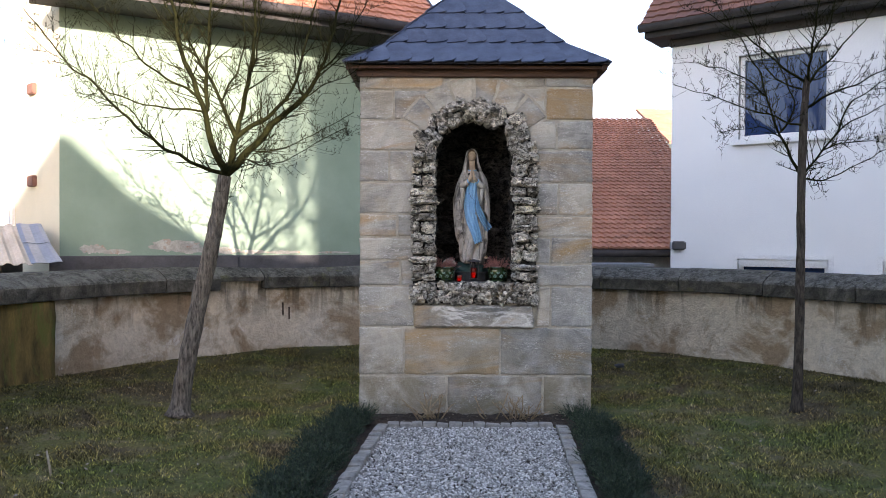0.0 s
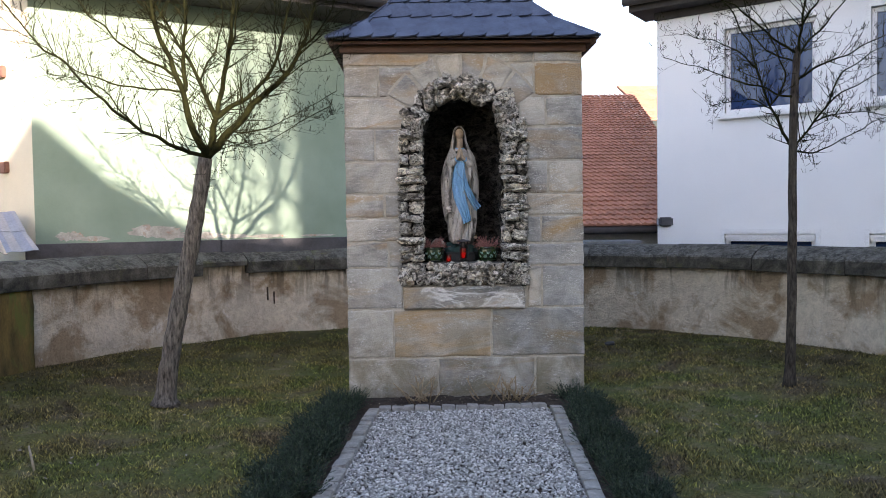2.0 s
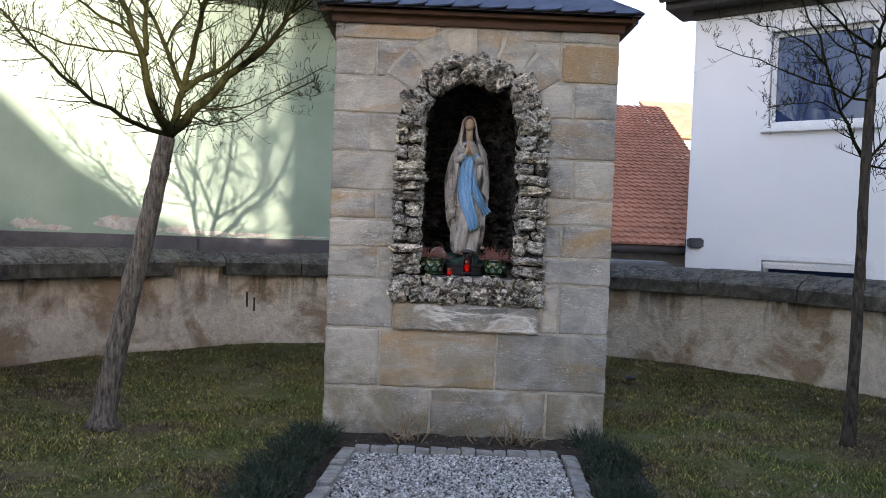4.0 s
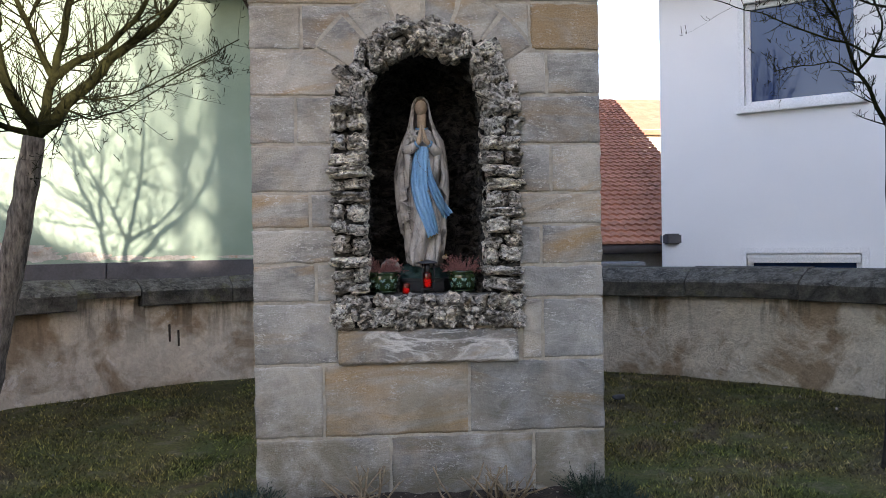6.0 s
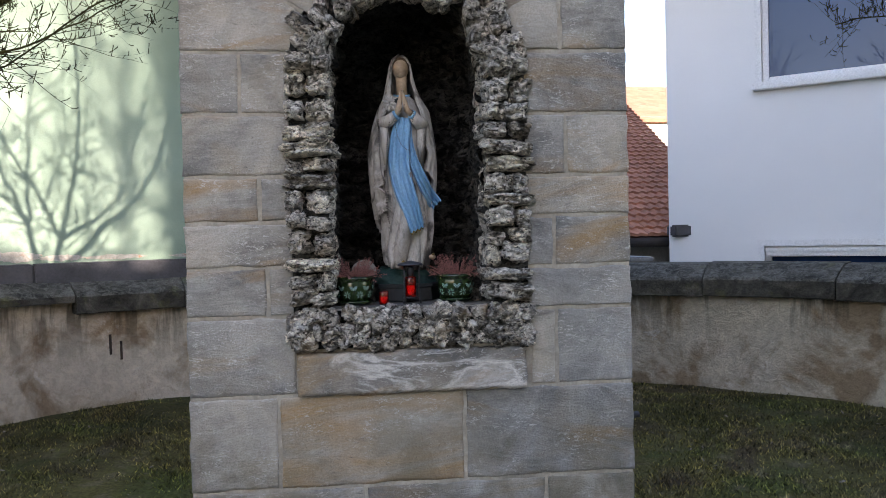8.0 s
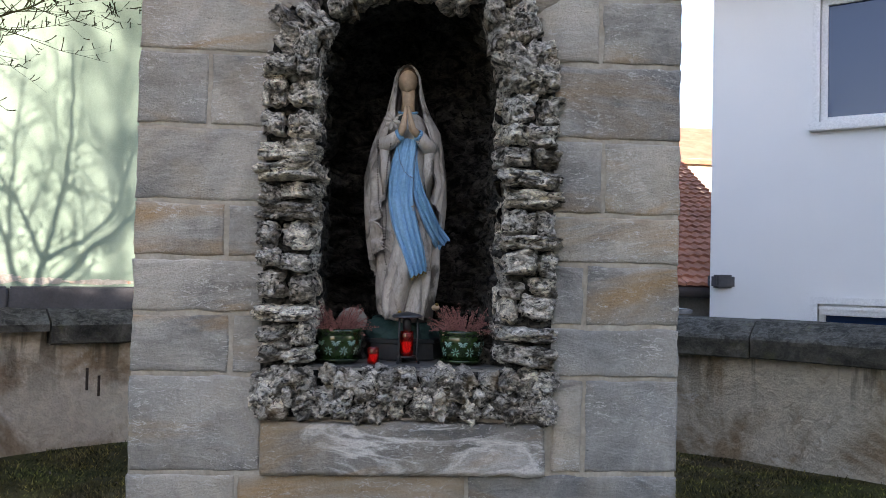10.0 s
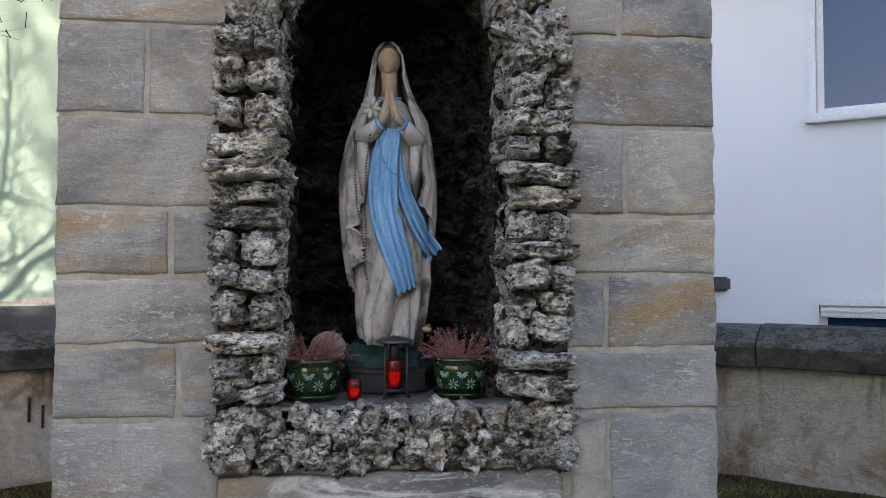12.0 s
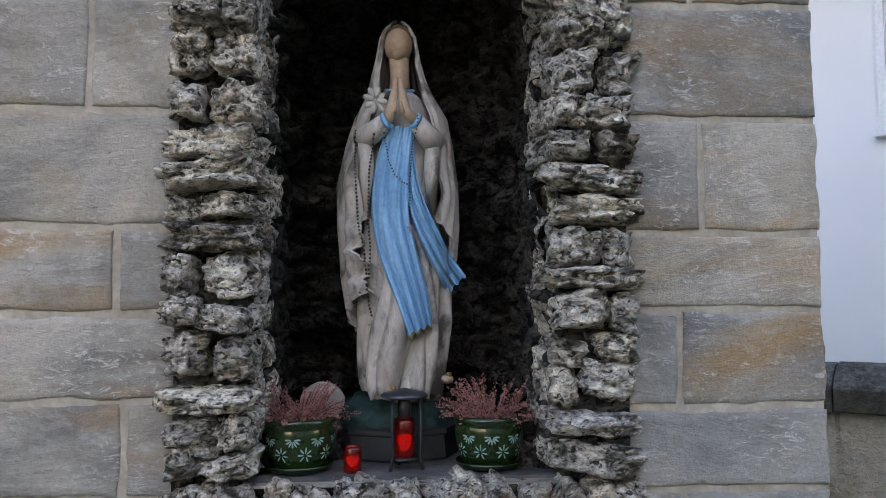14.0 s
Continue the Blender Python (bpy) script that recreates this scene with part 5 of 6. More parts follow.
def flower_pot(x, y, r, h, seed, label):
    z = 1.143
    t = thing("flower_pot", (x, y, z), label, "flower pot", "heather pots in the niche")
    bm = bmesh.new()
    lathe(bm, [(r * 0.5, 0.004), (r * 0.80, 0.004), (r * 0.92, 0.014), (r * 0.95, 0.020), (r * 0.91, 0.019), (r * 0.78, 0.010)], 40, (x, y, z))
    piece("saucer", bm, M_POT, t)
    bm = bmesh.new()
    lathe(bm, [(r * 0.68, 0.010), (r * 0.74, 0.014), (r * 0.90, h * 0.40), (r * 0.96, h * 0.62), (r * 0.94, h * 0.80), (r * 0.93, h * 0.84), (r * 1.0, h * 0.88), (r * 1.02, h * 0.94), (r * 0.99, h), (r * 0.90, h * 0.99), (r * 0.88, h * 0.86), (r * 0.1, h * 0.85)], 48, (x, y, z))
    body = piece("pot_body", bm, M_POT, t)
    # daisy brush strokes
    for i in range(9):
        ca = radians(200 + i * 20 + 4 * (seed % 3))
        cz = h * (0.66 if i % 2 else 0.38)
        bm = bmesh.new()
        for k in range(7):
            pa = radians(180 + 30 * k) if i % 2 else radians(-60 + 48 * k)
            du, dv = math.cos(pa), math.sin(pa)
            q = []
            for l, wd in ((0.004, 0.0007), (0.011, 0.0022), (0.016, 0.0019), (0.019, 0.0005)):
                for e in (-1, 1):
                    uu, vv = du * l - dv * wd * e, dv * l + du * wd * e
                    zz = cz + vv
                    rr = r * (0.74 + 0.16 * (zz / (h * 0.40)) if zz < h * 0.40 else 0.90 + 0.06 * (zz - h * 0.4) / (h * 0.22)) if zz < h * 0.62 else r * 0.958
                    ang = ca + uu / r
                    q.append(bm.verts.new((x + (rr + 0.0012) * math.cos(ang), y + (rr + 0.0012) * math.sin(ang), z + zz)))
            for n in range(3):
                bm.faces.new((q[2 * n], q[2 * n + 1], q[2 * n + 3], q[2 * n + 2]))
        under(part("painted_flower", bm, M_PETAL, None), body)
    bm = bmesh.new()
    heather(bm, (x, y, z + h * 0.86), 85, 1.2, 0.128, seed)
    piece("heather", bm, [M_HEATHER, M_STEM], t, "dry pink-brown heather sprigs")


flower_pot(0.010, 6.53, 0.090, 0.13, 5, "green glazed pot with painted daisies and drooping dry heather")
flower_pot(0.474, 6.53, 0.087, 0.13, 8, "green glazed pot with painted daisies and upright dry heather")


def red_glass(name, glow):
    m, n, l, b = material(name, 0.12, 0, 0.5)
    b.inputs["Base Color"].default_value = (0.22, 0.008, 0.004, 1)
    b.inputs["Transmission Weight"].default_value = 0.6
    b.inputs["Subsurface Weight"].default_value = 0.0
    return m


M_RED = red_glass("red_votive_glass", 0)
M_WAX = material("lit_red_wax", 0.5)[0]
wb = M_WAX.node_tree.nodes["Principled BSDF"]
wb.inputs["Base Color"].default_value = (0.8, 0.08, 0.02, 1)
wb.inputs["Emission Color"].default_value = (1.0, 0.07, 0.01, 1)
wb.inputs["Emission Strength"].default_value = 0.9
M_IRON = plain("dark_wrought_iron", (0.03, 0.03, 0.032), (0.07, 0.07, 0.075), 20, 0.5, 0.3, 0.002, 80, 0.7, 0.4)
M_LID = plain("dull_metal_lid", (0.06, 0.065, 0.075), (0.12, 0.125, 0.14), 14, 0.45, 0.2, 0.002, 80, 0.7, 0.4)


def votive(name, parent, x, y, z, r, h):
    bm = bmesh.new()
    lathe(bm, [(r * 0.93, 0), (r, 0.004), (r, h * 0.9), (r * 0.94, h), (r * 0.88, h), (r * 0.90, h * 0.9), (r * 0.90, 0.006), (r * 0.1, 0.006)], 28, (x, y, z))
    g = piece("glass", bm, M_RED, parent)
    bm = bmesh.new()
    lathe(bm, [(r * 0.82, 0.008), (r * 0.84, 0.012), (r * 0.82, h * 0.48), (r * 0.3, h * 0.46)], 20, (x, y, z))
    piece("wax", bm, M_WAX, parent, "glowing red wax")


def build_candles():
    c = thing("votive_candle", (0.142, 6.50, 1.143), "small lit red glass votive candle on the niche floor", "candle")
    votive("votive", c, 0.142, 6.50, 1.143, 0.0215, 0.06)
    t = thing("candle_lantern", (0.266, 6.53, 1.143), "iron candle lantern with round lid and red glass", "lantern")
    x, y, z = 0.266, 6.53, 1.143
    bm = bmesh.new()
    lathe(bm, [(0.01, 0.172), (0.056, 0.172), (0.060, 0.176), (0.052, 0.183), (0.020, 0.190), (0.006, 0.194)], 36, (x, y, z))
    piece("lid", bm, M_LID, t, "dull round metal lid")
    for k in range(3):
        a = radians(-15 + 120 * k)
        bm = bmesh.new()
        c0, s0 = math.cos(a), math.sin(a)
        tube(bm, [(x + 0.048 * c0, y + 0.048 * s0, z), (x + 0.040 * c0, y + 0.040 * s0, z + 0.03), (x + 0.042 * c0, y + 0.042 * s0, z + 0.10), (x + 0.040 * c0, y + 0.040 * s0, z + 0.173)], [0.005, 0.004, 0.004, 0.004], 8)
        piece("leg", bm, M_IRON, t)
    bm = bmesh.new()
    lathe(bm, [(0.006, 0.020), (0.034, 0.021), (0.036, 0.026), (0.032, 0.029), (0.006, 0.029)], 28, (x, y, z))
    piece("tray", bm, M_IRON, t)
    bm = bmesh.new()
    lathe(bm, [(0.012, 0.120), (0.016, 0.124), (0.017, 0.158), (0.010, 0.172)], 20, (x, y, z))
    piece("chimney", bm, M_IRON, t)
    votive("lantern", t, x, y, z + 0.030, 0.0255, 0.09)
    # pale shell-like stone leaning behind a pot
    bm = bmesh.new()
    bmesh.ops.create_icosphere(bm, subdivisions=3, radius=1.0)
    for v in bm.verts:
        v.co = Vector((0.058 * v.co.x, 0.016 * v.co.y, 0.052 * v.co.z)) * (1 + 0.06 * noise.noise(v.co * 2)) 
        v.co.y += 0.12 * v.co.x * v.co.x
        v.co += Vector((0.055, 6.655, 1.29))
    s = smooth(part("pale_stone", bm, plain("pale_worn_stone", (0.26, 0.235, 0.20), (0.40, 0.37, 0.32), 12, 0.8, 0.3, 0.004, 60)))
    tagged(s, "pale rounded flat stone leaning on the niche wall", "stone")


build_candles()
# stones inside the niche, in the dark tufa that carries its shade
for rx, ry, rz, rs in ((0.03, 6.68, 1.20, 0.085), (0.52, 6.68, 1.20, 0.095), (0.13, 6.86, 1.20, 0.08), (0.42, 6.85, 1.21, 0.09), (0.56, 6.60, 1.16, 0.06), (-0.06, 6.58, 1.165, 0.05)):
    rock(rx, ry, rz, rs, rs, rs * 0.9, 0, M_SHADED_TUFA, 30)


# ---- trees ----
def smooth_line(pts, n):
    """Catmull-Rom through the points."""
    p = [Vector(pts[0])] + [Vector(q) for q in pts] + [Vector(pts[-1]) * 2 - Vector(pts[-2])]
    out = []
    segs = len(pts) - 1
    for k in range(n + 1):
        t = k / n * segs
        i = min(int(t), segs - 1)
        u = t - i
        a, b, c, d = p[i], p[i + 1], p[i + 2], p[i + 3]
        out.append(0.5 * (2 * b + (c - a) * u + (2 * a - 5 * b + 4 * c - d) * u * u + (3 * b - a - 3 * c + d) * u ** 3))
    return out


def spur(bm, p, d, rnd, size):
    q = p + d * size
    tube(bm, [p, p.lerp(q, 0.6) + Vector((0, 0, size * 0.1)), q + Vector((0, 0, size * 0.3))], [0.0018, 0.0015, 0.0022], 4, True)


def twig(bm, p, d, length, r, depth, rnd):
    n = max(3, int(length / 0.07))
    pts, radii = [Vector(p)], [r]
    d = d.normalized()
    for k in range(n):
        d = (d + Vector((rnd.uniform(-1, 1), rnd.uniform(-1, 1), rnd.uniform(-0.6, 1.0))) * 0.16).normalized()
        pts.append(pts[-1] + d * length / n)
        radii.append(r * (1 - 0.72 * (k + 1) / n))
    tube(bm, pts, radii, 5 if r > 0.004 else 4)
    for k in range(1, len(pts)):
        for e in range(2):
            if rnd.random() < 0.45:
                s = Vector((rnd.uniform(-1, 1), rnd.uniform(-1, 1), rnd.uniform(-0.4, 1))).normalized()
                spur(bm, pts[k].lerp(pts[k - 1], rnd.random()), (s + d * 0.4).normalized(), rnd, rnd.uniform(0.015, 0.045))
        if depth and rnd.random() < 0.5:
            side = d.cross(Vector((rnd.uniform(-1, 1), rnd.uniform(-1, 1), rnd.uniform(-1, 1)))).normalized()
            twig(bm, pts[k], (d * 0.75 + side * 0.8 + Vector((0, 0, 0.2))), length * rnd.uniform(0.35, 0.6), radii[k] * 0.7, depth - 1, rnd)


def build_tree(base, trunk_pts, trunk_r, limbs, seed, label, y0, spread, twig_len=0.5, bark=None, twigs=0.66):
    """limbs: (thickness, (x, z) from its foot on the trunk or an earlier limb to its tip)."""
    rnd = random.Random(seed)
    t = thing("tree", base, label, "tree", "bare young trees in the yard")
    bm = bmesh.new()
    line = smooth_line(trunk_pts, 26)
    grown = list(line)
    radii = [trunk_r * (1.0 - 0.32 * k / 26) * (1 + 0.55 * max(0, 1 - k / 3.0) ** 2) for k in range(27)]
    rings = tube(bm, line, radii, 18)
    for ring in rings:
        for v in ring:
            v.co += Vector((noise.noise(v.co * 16), noise.noise(v.co * 16 + Vector((9, 0, 0))), 0)) * trunk_r * 0.16
    piece("trunk", bm, bark or M_BARK, t)
    for r0, pts in limbs:
        bm = bmesh.new()
        foot = min(grown, key=lambda q: (q.x - pts[0][0]) ** 2 + (q.z - pts[0][1]) ** 2)
        off = foot.y - y0 + rnd.uniform(-spread, spread)
        n = len(pts)
        world = [foot] + [Vector((x, foot.y + (y0 + off - foot.y) * ((k + 1) / (n - 1)) ** 1.2, z)) for k, (x, z) in enumerate(pts[1:])]
        steps = 9 * n
        line = smooth_line(world, steps)
        line = [line[0]] + [p + Vector((noise.noise(p * 6), noise.noise(p * 6 + Vector((5, 0, 0))), noise.noise(p * 6 + Vector((0, 5, 0))))) * 0.03 for p in line[1:]]
        grown += line[2:]
        radii = [max(0.003, r0 * (1 - 0.80 * (k / steps) ** 0.8)) for k in range(steps + 1)]
        tube(bm, line, radii, 9)
        for k in range(3, steps + 1):
            d = (line[k] - line[k - 1]).normalized()
            for e in range(2):
                if rnd.random() < twigs * 0.62:
                    side = d.cross(Vector((rnd.uniform(-1, 1), rnd.uniform(-1, 1), rnd.uniform(-1, 1)))).normalized()
                    twig(bm, line[k].lerp(line[k - 1], rnd.random()), d * 0.6 + side * 0.9 + Vector((0, 0, 0.12)), twig_len * rnd.uniform(0.3, 1.1), min(0.005, radii[k] * 0.5), 2 if rnd.random() < 0.35 else 1, rnd)
            if rnd.random() < 0.8:
                q = Vector((rnd.uniform(-1, 1), rnd.uniform(-1, 1), rnd.uniform(-0.3, 1))).normalized()
                spur(bm, line[k], q, rnd, rnd.uniform(0.02, 0.05))
        piece("limb", bm, M_TWIG, t)
    return t


MAIN_A = (
    (0.038, [(-1.85, 2.0), (-1.90, 2.34), (-2.08, 3.05), (-2.25, 3.95)]),
    (0.038, [(-1.79, 2.02), (-1.41, 2.52), (-1.08, 2.97), (-0.86, 3.95)]),
    (0.034, [(-1.82, 2.0), (-1.75, 2.37), (-1.62, 3.2), (-1.66, 4.0)]),
    (0.019, [(-1.86, 2.03), (-2.37, 2.30), (-3.03, 2.90), (-3.42, 3.37)]),
    (0.025, [(-1.75, 2.34), (-1.32, 2.79), (-1.08, 3.9)]),
    (0.022, [(-1.95, 2.54), (-1.93, 3.1), (-1.9, 3.95)]),
    (0.021, [(-1.76, 2.36), (-2.01, 2.93), (-2.5, 3.75)]),
    (0.013, [(-1.99, 2.63), (-2.52, 2.99), (-3.1, 3.6)]),
)
SIDE_A = (
    (0.010, [(-1.98, 2.51), (-2.58, 2.63), (-3.25, 3.1)]),
    (0.012, [(-1.65, 2.90), (-1.53, 3.11), (-1.44, 3.9)]),
    (0.011, [(-1.85, 2.69), (-1.76, 3.15), (-1.82, 3.9)]),
    (0.009, [(-1.41, 2.52), (-1.17, 2.67), (-0.68, 2.87)]),
    (0.008, [(-1.65, 2.20), (-1.41, 2.10), (-0.75, 2.39)]),
    (0.010, [(-1.23, 2.75), (-1.33, 3.1), (-1.27, 3.8)]),
    (0.008, [(-1.62, 2.25), (-1.32, 2.28), (-0.77, 2.58)]),
    (0.010, [(-2.08, 3.02), (-2.28, 3.23), (-2.62, 3.75)]),
    (0.008, [(-2.37, 2.30), (-2.62, 2.58), (-3.05, 2.72)]),
    (0.011, [(-1.08, 2.97), (-0.88, 3.2), (-0.62, 3.7)]),
)
MAIN_B = (
    (0.015, [(3.05, 2.0), (2.88, 2.41), (2.70, 3.0), (2.35, 3.65)]),
    (0.010, [(3.06, 2.04), (3.31, 2.05), (3.86, 2.32)]),
    (0.012, [(3.06, 2.06), (3.40, 2.46), (3.85, 2.7)]),
    (0.010, [(3.05, 2.46), (2.58, 2.63), (1.95, 2.84)]),
    (0.012, [(3.07, 2.64), (3.30, 2.76), (3.85, 3.03)]),
    (0.012, [(3.09, 2.84), (2.65, 3.16), (2.1, 3.45)]),
    (0.013, [(3.10, 2.81), (3.25, 3.01), (3.75, 3.6)]),
    (0.014, [(3.09, 2.84), (3.06, 3.2), (3.10, 3.9)]),
)
SIDE_B = (
    (0.009, [(3.30, 2.51), (3.45, 2.7), (3.80, 2.93)]),
    (0.010, [(2.88, 2.44), (2.92, 2.74), (2.40, 3.4)]),
    (0.010, [(3.07, 3.06), (3.19, 3.3), (3.3, 3.9)]),
    (0.007, [(2.89, 2.39), (2.70, 2.49), (2.40, 2.43)]),
    (0.007, [(3.25, 2.27), (3.45, 2.34), (3.70, 2.24)]),
    (0.008, [(2.78, 2.73), (2.50, 2.91), (2.05, 2.98)]),
    (0.009, [(3.07, 2.75), (2.85, 3.0), (2.75, 3.7)]),
)
M_DARKBARK = plain("dark_brown_bark", (0.022, 0.018, 0.014), (0.115, 0.095, 0.075), 18, 0.95, 1.0, 0.03, 60, 0, 0.15, (3, 3, 0.7))
build_tree((-2.2, 6.35, 0.05), [(-2.21, 6.35, 0.02), (-2.17, 6.35, 0.35), (-2.05, 6.35, 0.95), (-1.93, 6.35, 1.5), (-1.83, 6.35, 2.03)], 0.083, MAIN_A + SIDE_A, 31, "bare leaning tree with grey bark and wide crown", 6.35, 0.55, 0.42, None, 1.05)
build_tree((3.04, 6.45, 0.05), [(3.03, 6.45, 0.02), (3.045, 6.45, 0.7), (3.05, 6.45, 1.4), (3.05, 6.45, 2.0), (3.065, 6.45, 2.56), (3.09, 6.45, 2.9)], 0.041, MAIN_B + SIDE_B, 37, "slender bare young tree with straight dark trunk", 6.45, 0.5, 0.26, M_DARKBARK, 0.75)


def tall_limbs(x, z, seed):
    """Steep limbs of a tall bare tree that forks at (x, z)."""
    rnd = random.Random(seed)
    out = [(0.05, [(x, z - 0.1), (x + 0.05, z + 1.4), (x - 0.05, z + 3.6)])]
    for k in range(18):
        e = -1 if k % 2 else 1
        z0, w = z + 0.13 * k, e * rnd.uniform(0.3, 1.05)
        out.append((rnd.uniform(0.018, 0.034), [(x, z0), (x + 0.5 * w, z0 + rnd.uniform(0.4, 0.7)), (x + w, z0 + rnd.uniform(1.5, 2.4))]))
    return out


# tall trees at the back of the yard, seen as shade on the green wall and in the window panes
for x, y, z, sd in ((1.08, -5.0, 5.2, 5), (0.98, -1.3, 4.0, 6), (-8.2, -1.2, 3.6, 9), (-9.6, -3.4, 4.2, 14)):
    build_tree((x, y, 0), [(x, y, -0.05), (x + 0.04, y, z * 0.5), (x, y, z + 0.1)], 0.10, tall_limbs(x, z, sd), sd, "tall bare tree with steep limbs at the back of the yard", y, 0.5, 0.7, None, 0.4)


# ---- planting by the path ----


def needle_material():
    m, n, l, b = material("juniper_needles", 0.6, 0, 0.3)
    geo = n.new("ShaderNodeNewGeometry")
    c = ramp(n, l, geo.outputs["Random Per Island"], [(0, (0.006, 0.011, 0.006)), (0.5, (0.019, 0.033, 0.018)), (0.9, (0.046, 0.072, 0.038)), (1, (0.10, 0.12, 0.07))])
    l.new(c, b.inputs["Base Color"])
    return m


M_NEEDLE = needle_material()
M_ROSE = plain("dry_rose_stem", (0.17, 0.12, 0.07), (0.38, 0.29, 0.18), 20, 0.85, 0.3, 0.003, 80)


def juniper_mesh(seed):
    rnd = random.Random(seed)
    bm = bmesh.new()
    for i in range(210):
        a = rnd.uniform(0, math.tau)
        rr = 0.13 * math.sqrt(rnd.random())
        start = Vector((math.cos(a) * rr * 0.7, math.sin(a) * rr, rnd.uniform(0, 0.10)))
        lean = rnd.uniform(0.1, 1.05)
        b = a + rnd.uniform(-0.8, 0.8)
        d = Vector((math.cos(b) * math.sin(lean), math.sin(b) * math.sin(lean), math.cos(lean)))
        ln = rnd.uniform(0.08, 0.20)
        for k in range(16):
            p = start + d * ln * k / 15 + Vector((0, 0, -0.02 * (k / 15) ** 2))
            nd = (d * 1.2 + Vector((rnd.uniform(-1, 1), rnd.uniform(-1, 1), rnd.uniform(-0.7, 1)))).normalized() * rnd.uniform(0.014, 0.026)
            w = nd.cross(Vector((rnd.uniform(-1, 1), rnd.uniform(-1, 1), rnd.uniform(-1, 1)))).normalized() * 0.0036
            bm.faces.new([bm.verts.new(q) for q in (p - w, p + w, p + nd)])
    mesh = bpy.data.meshes.new("juniper")
    bm.to_mesh(mesh)
    bm.free()
    mesh.materials.append(M_NEEDLE)
    return mesh


def build_planting():
    rnd = random.Random(12)
    kinds = [juniper_mesh(k) for k in range(4)]
    for side in (0, 1):
        y = 6.22
        while y > 1.5:
            e = path_edge(y)[side]
            for lane in ((0.27, 0.40) if side == 0 else (0.25, 0.33)):
                x = e + (-1 if side == 0 else 1) * (lane + rnd.uniform(-0.05, 0.05)) 
                ob = new("juniper_shrub", rnd.choice(kinds))
                s = rnd.uniform(0.75, 1.0) * (1.0 if lane < 0.3 else 0.8) * (0.88 if side else 1.0)
                ob.matrix_world = Matrix.LocRotScale((x, y + rnd.uniform(-0.06, 0.06), ground_height(x, y) - 0.02), Euler((0, 0, rnd.uniform(0, 6.28))), (s, s, s * 0.95))
                tagged(ob, "low dark blue-green juniper bush edging the path", "shrub", "junipers along the path")
            y -= 0.21
    # soil bed before the shrine and beside the path
    bm = bmesh.new()
    nx, ny = 60, 14
    g = []
    for j in range(ny + 1):
        row = []
        for i in range(nx + 1):
            x, y = -0.72 + 1.98 * i / nx, 6.04 + 0.38 * j / ny
            row.append(bm.verts.new((x, y, 0.012 + 0.014 * fbm((x, y, 0), 9, 4) + 0.02 * j / ny)))
        g.append(row)
    for j in range(ny):
        for i in range(nx):
            bm.faces.new((g[j][i], g[j][i + 1], g[j + 1][i + 1], g[j + 1][i])).smooth = True
    tagged(part("soil_bed", bm, M_SOIL), "narrow bed of dark crumbly soil before the shrine", "soil", kind="structure")
    # strips of soil under the junipers
    for side, s in ((0, -1), (1, 1)):
        bm = bmesh.new()
        prev = None
        for k in range(60):
            y = 6.3 - 0.12 * k
            e = path_edge(y)[side]
            cur = [bm.verts.new((e + s * d, y, 0.008 + 0.006 * noise.noise(Vector((d * 9, y * 5, side))))) for d in (0.08, 0.2, 0.38, 0.48 + 0.06 * noise.noise(Vector((y * 3, 0, side))))]
            if prev:
                for a in range(3):
                    bm.faces.new((prev[a], prev[a + 1], cur[a + 1], cur[a]))
            prev = cur
        bmesh.ops.recalc_face_normals(bm, faces=bm.faces[:])
        tagged(part("soil_strip", bm, M_SOIL), "strip of dark soil under the junipers", "soil", kind="structure")
    # cut back rose stems
    for cx, n, sd in ((-0.10, 16, 1), (0.64, 18, 2), (0.36, 3, 3)):
        r = random.Random(sd)
        t = thing("rose_bush", (cx, 6.25, 0.01), "cut back thorny bare rose stems", "rose bush", "roses before the shrine")
        for i in range(n):
            bm = bmesh.new()
            a = r.uniform(-1, 1)
            p = Vector((cx + r.uniform(-0.09, 0.09), 6.25 + r.uniform(-0.05, 0.05), 0.0))
            q = p + Vector((a * 0.17 + r.uniform(-0.05, 0.05), r.uniform(-0.1, 0.08), r.uniform(0.09, 0.25)))
            mid = p.lerp(q, 0.5) + Vector((r.uniform(-0.02, 0.02), 0, 0.01))
            tube(bm, [p, mid, q], [0.0066, 0.0058, 0.0044], 6)
            for e in range(2):
                w = p.lerp(q, r.uniform(0.4, 0.9))
                tube(bm, [w, w + Vector((r.uniform(-0.06, 0.06), r.uniform(-0.03, 0.01), r.uniform(0.0, 0.06)))], [0.0028, 0.0018], 5)
            piece("stem", bm, M_ROSE, t)


build_planting()


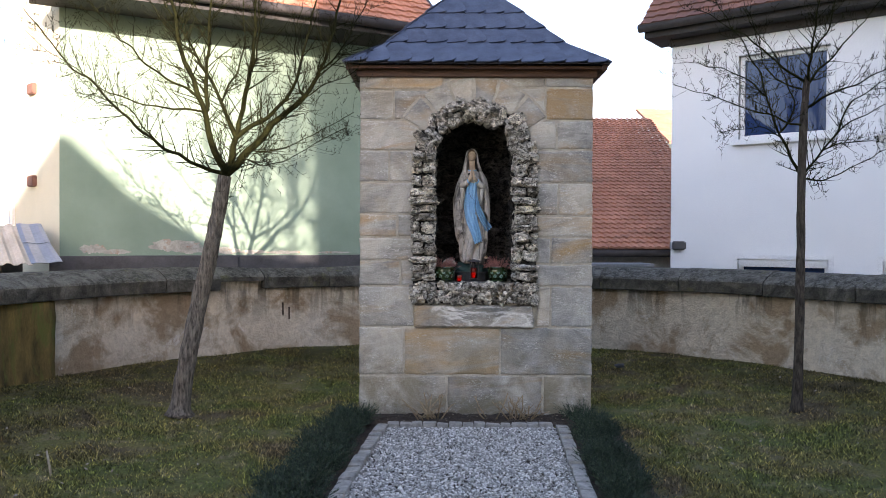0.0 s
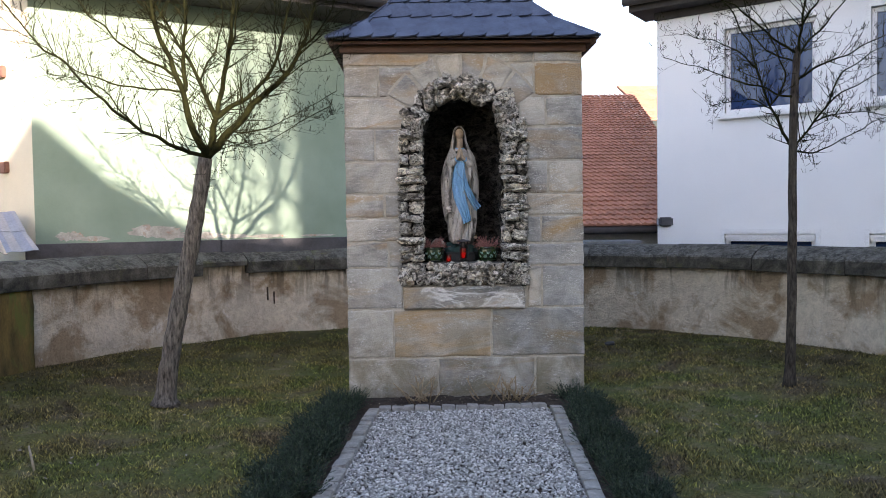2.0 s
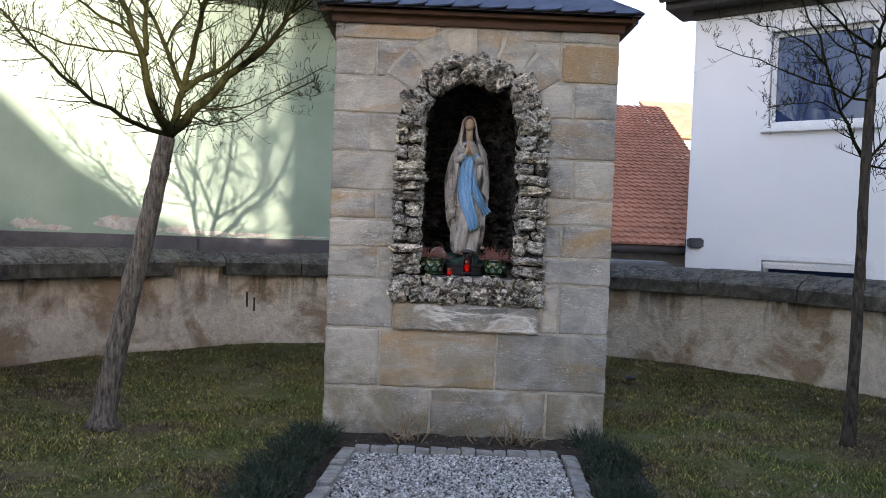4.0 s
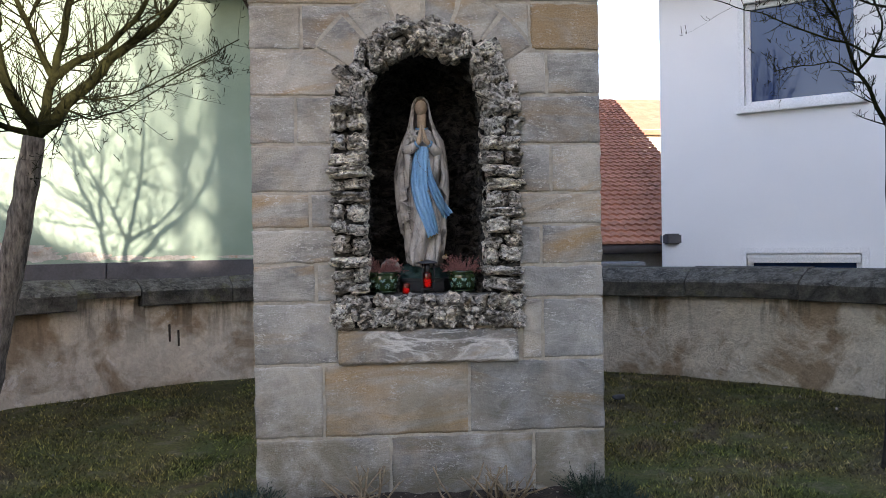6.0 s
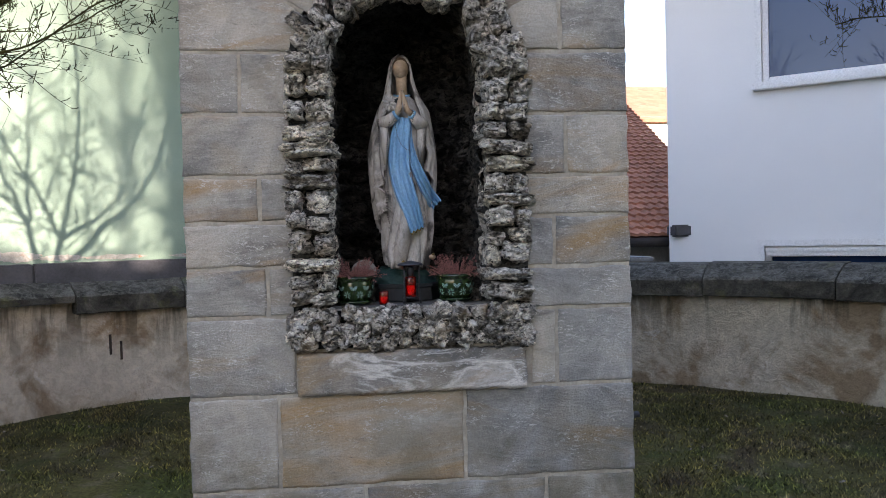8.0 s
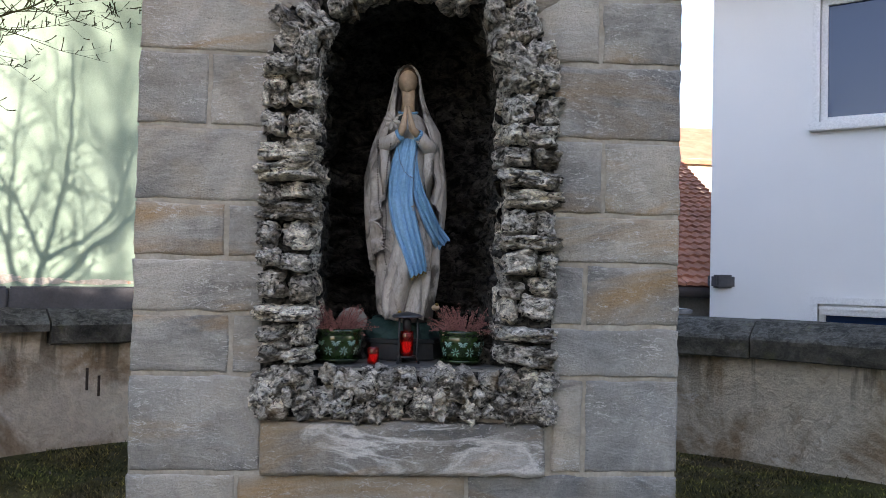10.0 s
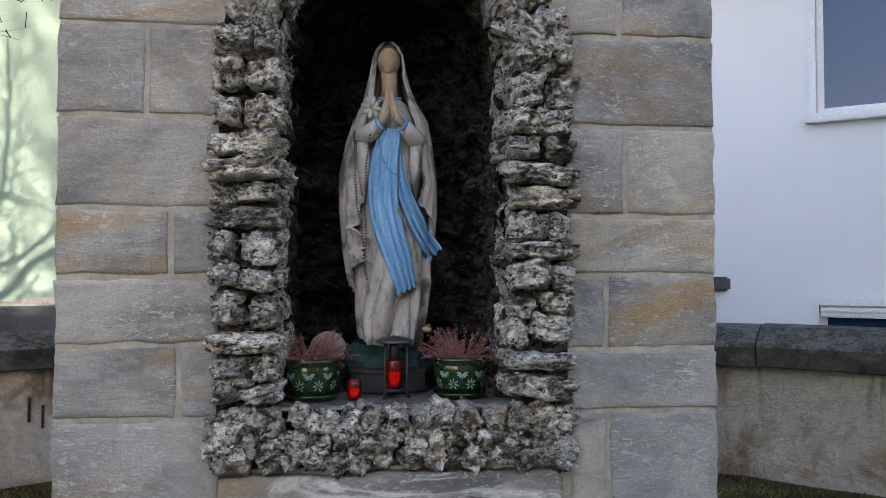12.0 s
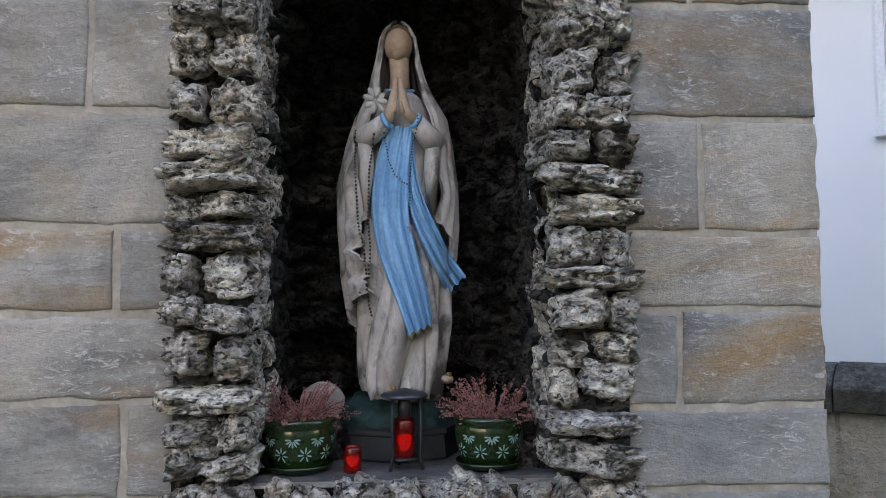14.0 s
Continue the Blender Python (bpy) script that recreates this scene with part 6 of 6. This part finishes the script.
def build_lawn():
    rng = np.random.default_rng(11)
    n = 330000
    r = 4.42 * np.sqrt(rng.uniform(0, 1, n))
    a = rng.uniform(-0.9, math.pi + 0.9, n)
    x, y = RING_C.x + r * np.cos(a), RING_C.y + r * np.sin(a)
    le, ri = -0.44 - 0.078 * (6 - y) - 0.40, 0.905 - 0.062 * (6 - y) + 0.40
    keep = (y > 2.2) & ~((x > le) & (x < ri) & (y < 6.45)) & ~((x > -0.72) & (x < 1.27) & (y > 6.38) & (y < 7.92))
    clump = np.array([noise.noise(Vector((p, q, 0)) * 2.3) + 0.5 * noise.noise(Vector((p, q, 3)) * 7) for p, q in zip(x, y)])
    keep &= clump + rng.uniform(-0.5, 0.5, n) > -0.15
    x, y, clump = x[keep], y[keep], clump[keep]
    m = len(x)
    z = np.array([ground_height(p, q) for p, q in zip(x, y)]) - 0.014
    h = rng.uniform(0.007, 0.030, m) * (1 + 0.5 * np.clip(clump, -0.5, 1))
    w = rng.uniform(0.0025, 0.007, m)
    t = rng.uniform(0, 6.283, m)
    lean = rng.uniform(0.2, 1.3, m) * h
    b = rng.uniform(0, 6.283, m)
    p0 = np.stack([x - w * np.cos(t), y - w * np.sin(t), z], 1)
    p1 = np.stack([x + w * np.cos(t), y + w * np.sin(t), z], 1)
    p2 = np.stack([x + lean * np.cos(b), y + lean * np.sin(b), z + h], 1)
    v = np.stack([p0, p1, p2], 1).reshape(-1, 3)
    f = np.arange(3 * m).reshape(-1, 3)
    mesh = bpy.data.meshes.new("grass")
    mesh.from_pydata(v.tolist(), [], f.tolist())
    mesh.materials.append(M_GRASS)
    tagged(new("grass", mesh), "short mossy winter grass, green and straw brown", "grass", kind="stuff")
    # dry leaves and bits of debris
    rnd = random.Random(6)
    bm = bmesh.new()
    for i in range(520):
        rr, aa = 4.3 * math.sqrt(rnd.random()), rnd.uniform(-0.5, math.pi + 0.5)
        px, py = RING_C.x + rr * math.cos(aa), RING_C.y + rr * math.sin(aa)
        e0, e1 = path_edge(py)
        if (e0 - 0.05 < px < e1 + 0.05 and py < 6.05) or (-0.75 < px < 1.3 and py > 6.3 and py < 8) or py < 2.5:
            continue
        s = rnd.uniform(0.006, 0.02)
        q = Matrix.LocRotScale((px, py, ground_height(px, py) + 0.008), Euler((rnd.uniform(-0.5, 0.5), rnd.uniform(-0.5, 0.5), rnd.uniform(0, 6.28))), (s, s * 0.6, s))
        vs = [bm.verts.new(q @ Vector(c)) for c in ((-1, 0, 0), (-0.3, -0.8, 0.1), (0.6, -0.5, 0), (1, 0, 0.2), (0.5, 0.6, 0), (-0.4, 0.7, 0.15))]
        bm.faces.new(vs)
    for i in range(150):
        px, py = rnd.uniform(-0.7, 1.25), rnd.uniform(6.08, 6.38)
        s = rnd.uniform(0.004, 0.012)
        q = Matrix.LocRotScale((px, py, 0.034 + 0.02 * (py - 6.04) / 0.38), Euler((rnd.uniform(-0.5, 0.5), rnd.uniform(-0.5, 0.5), rnd.uniform(0, 6.28))), (s, s * 0.7, s))
        bm.faces.new([bm.verts.new(q @ Vector(c)) for c in ((-1, 0, 0), (-0.3, -0.8, 0.2), (0.6, -0.5, 0), (1, 0, 0.3), (0.5, 0.6, 0), (-0.4, 0.7, 0.2))])
    m_leaf = plain("dry_leaf", (0.16, 0.12, 0.08), (0.38, 0.33, 0.26), 3, 0.9, 0.2, 0.002, 50)
    tagged(part("leaf_litter", bm, m_leaf), "scattered dry leaves and pale debris on the lawn", "leaves", kind="stuff")
    bm = bmesh.new()
    tube(bm, [(-2.44, 4.72, -0.02), (-2.46, 4.72, 0.09), (-2.475, 4.72, 0.17)], [0.008, 0.008, 0.006], 7)
    tagged(part("garden_stake", bm, plain("pale_dry_wood", (0.30, 0.25, 0.18), (0.42, 0.36, 0.27), 20, 0.8, 0.2, 0.002, 60)), "short pale wooden stake stuck in the lawn", "stake")
    ob = new("field_stone", rock_mesh(40, 0.3, 3))
    ob.data.materials[0] = M_FLASH
    ob.matrix_world = pose(1.95, 8.3, 0.13) @ Matrix.Diagonal((0.05, 0.035, 0.022, 1))
    tagged(ob, "small grey stone lying in the lawn", "stone")


build_lawn()


# ---- edging setts ----
def sett_mesh(seed):
    bm = bmesh.new()
    box(bm, -0.5, 0.5, -0.5, 0.5, -0.5, 0.5, None, 0.055)
    for v in bm.verts:
        v.co += Vector((noise.noise(v.co * 2 + Vector((seed * 5, 0, 0))), noise.noise(v.co * 2 + Vector((0, seed * 5, 0))), noise.noise(v.co * 2 + Vector((0, 0, seed * 5))))) * 0.14
    mesh = bpy.data.meshes.new("sett")
    bm.to_mesh(mesh)
    bm.free()
    mesh.materials.append(M_GRANITE)
    return mesh


def build_edging():
    rnd = random.Random(15)
    kinds = [sett_mesh(k) for k in range(7)]
    e = thing("edging", (0.2, 5, 0), "granite sett edging round the gravel path", "edging", kind="structure")
    for side, s in ((0, -1), (1, 1)):
        y = 6.02
        while y > -1.0:
            l = rnd.uniform(0.085, 0.15) * (1.25 if side else 1.0)
            x = path_edge(y)[side] + s * 0.042
            ob = new("sett", rnd.choice(kinds))
            ob.matrix_world = Matrix.LocRotScale((x + rnd.uniform(-0.006, 0.006), y - l / 2, 0.004 + rnd.uniform(-0.006, 0.006)), Euler((rnd.uniform(-0.06, 0.06), rnd.uniform(-0.06, 0.06), (0.075 if side == 0 else 0.065) * -1 + rnd.uniform(-0.06, 0.06))), (0.088, l * 0.93, 0.075))
            under(ob, e)
            y -= l
    x = path_edge(6.0)[0] - 0.0
    while x < path_edge(6.0)[1] - 0.03:
        l = rnd.uniform(0.085, 0.13)
        ob = new("sett", rnd.choice(kinds))
        ob.matrix_world = Matrix.LocRotScale((x + l / 2, 6.035 + rnd.uniform(-0.006, 0.006), 0.002 + rnd.uniform(-0.006, 0.006)), Euler((rnd.uniform(-0.06, 0.06), rnd.uniform(-0.06, 0.06), rnd.uniform(-0.06, 0.06))), (l * 0.93, 0.085, 0.075))
        under(ob, e)
        x += l


build_edging()
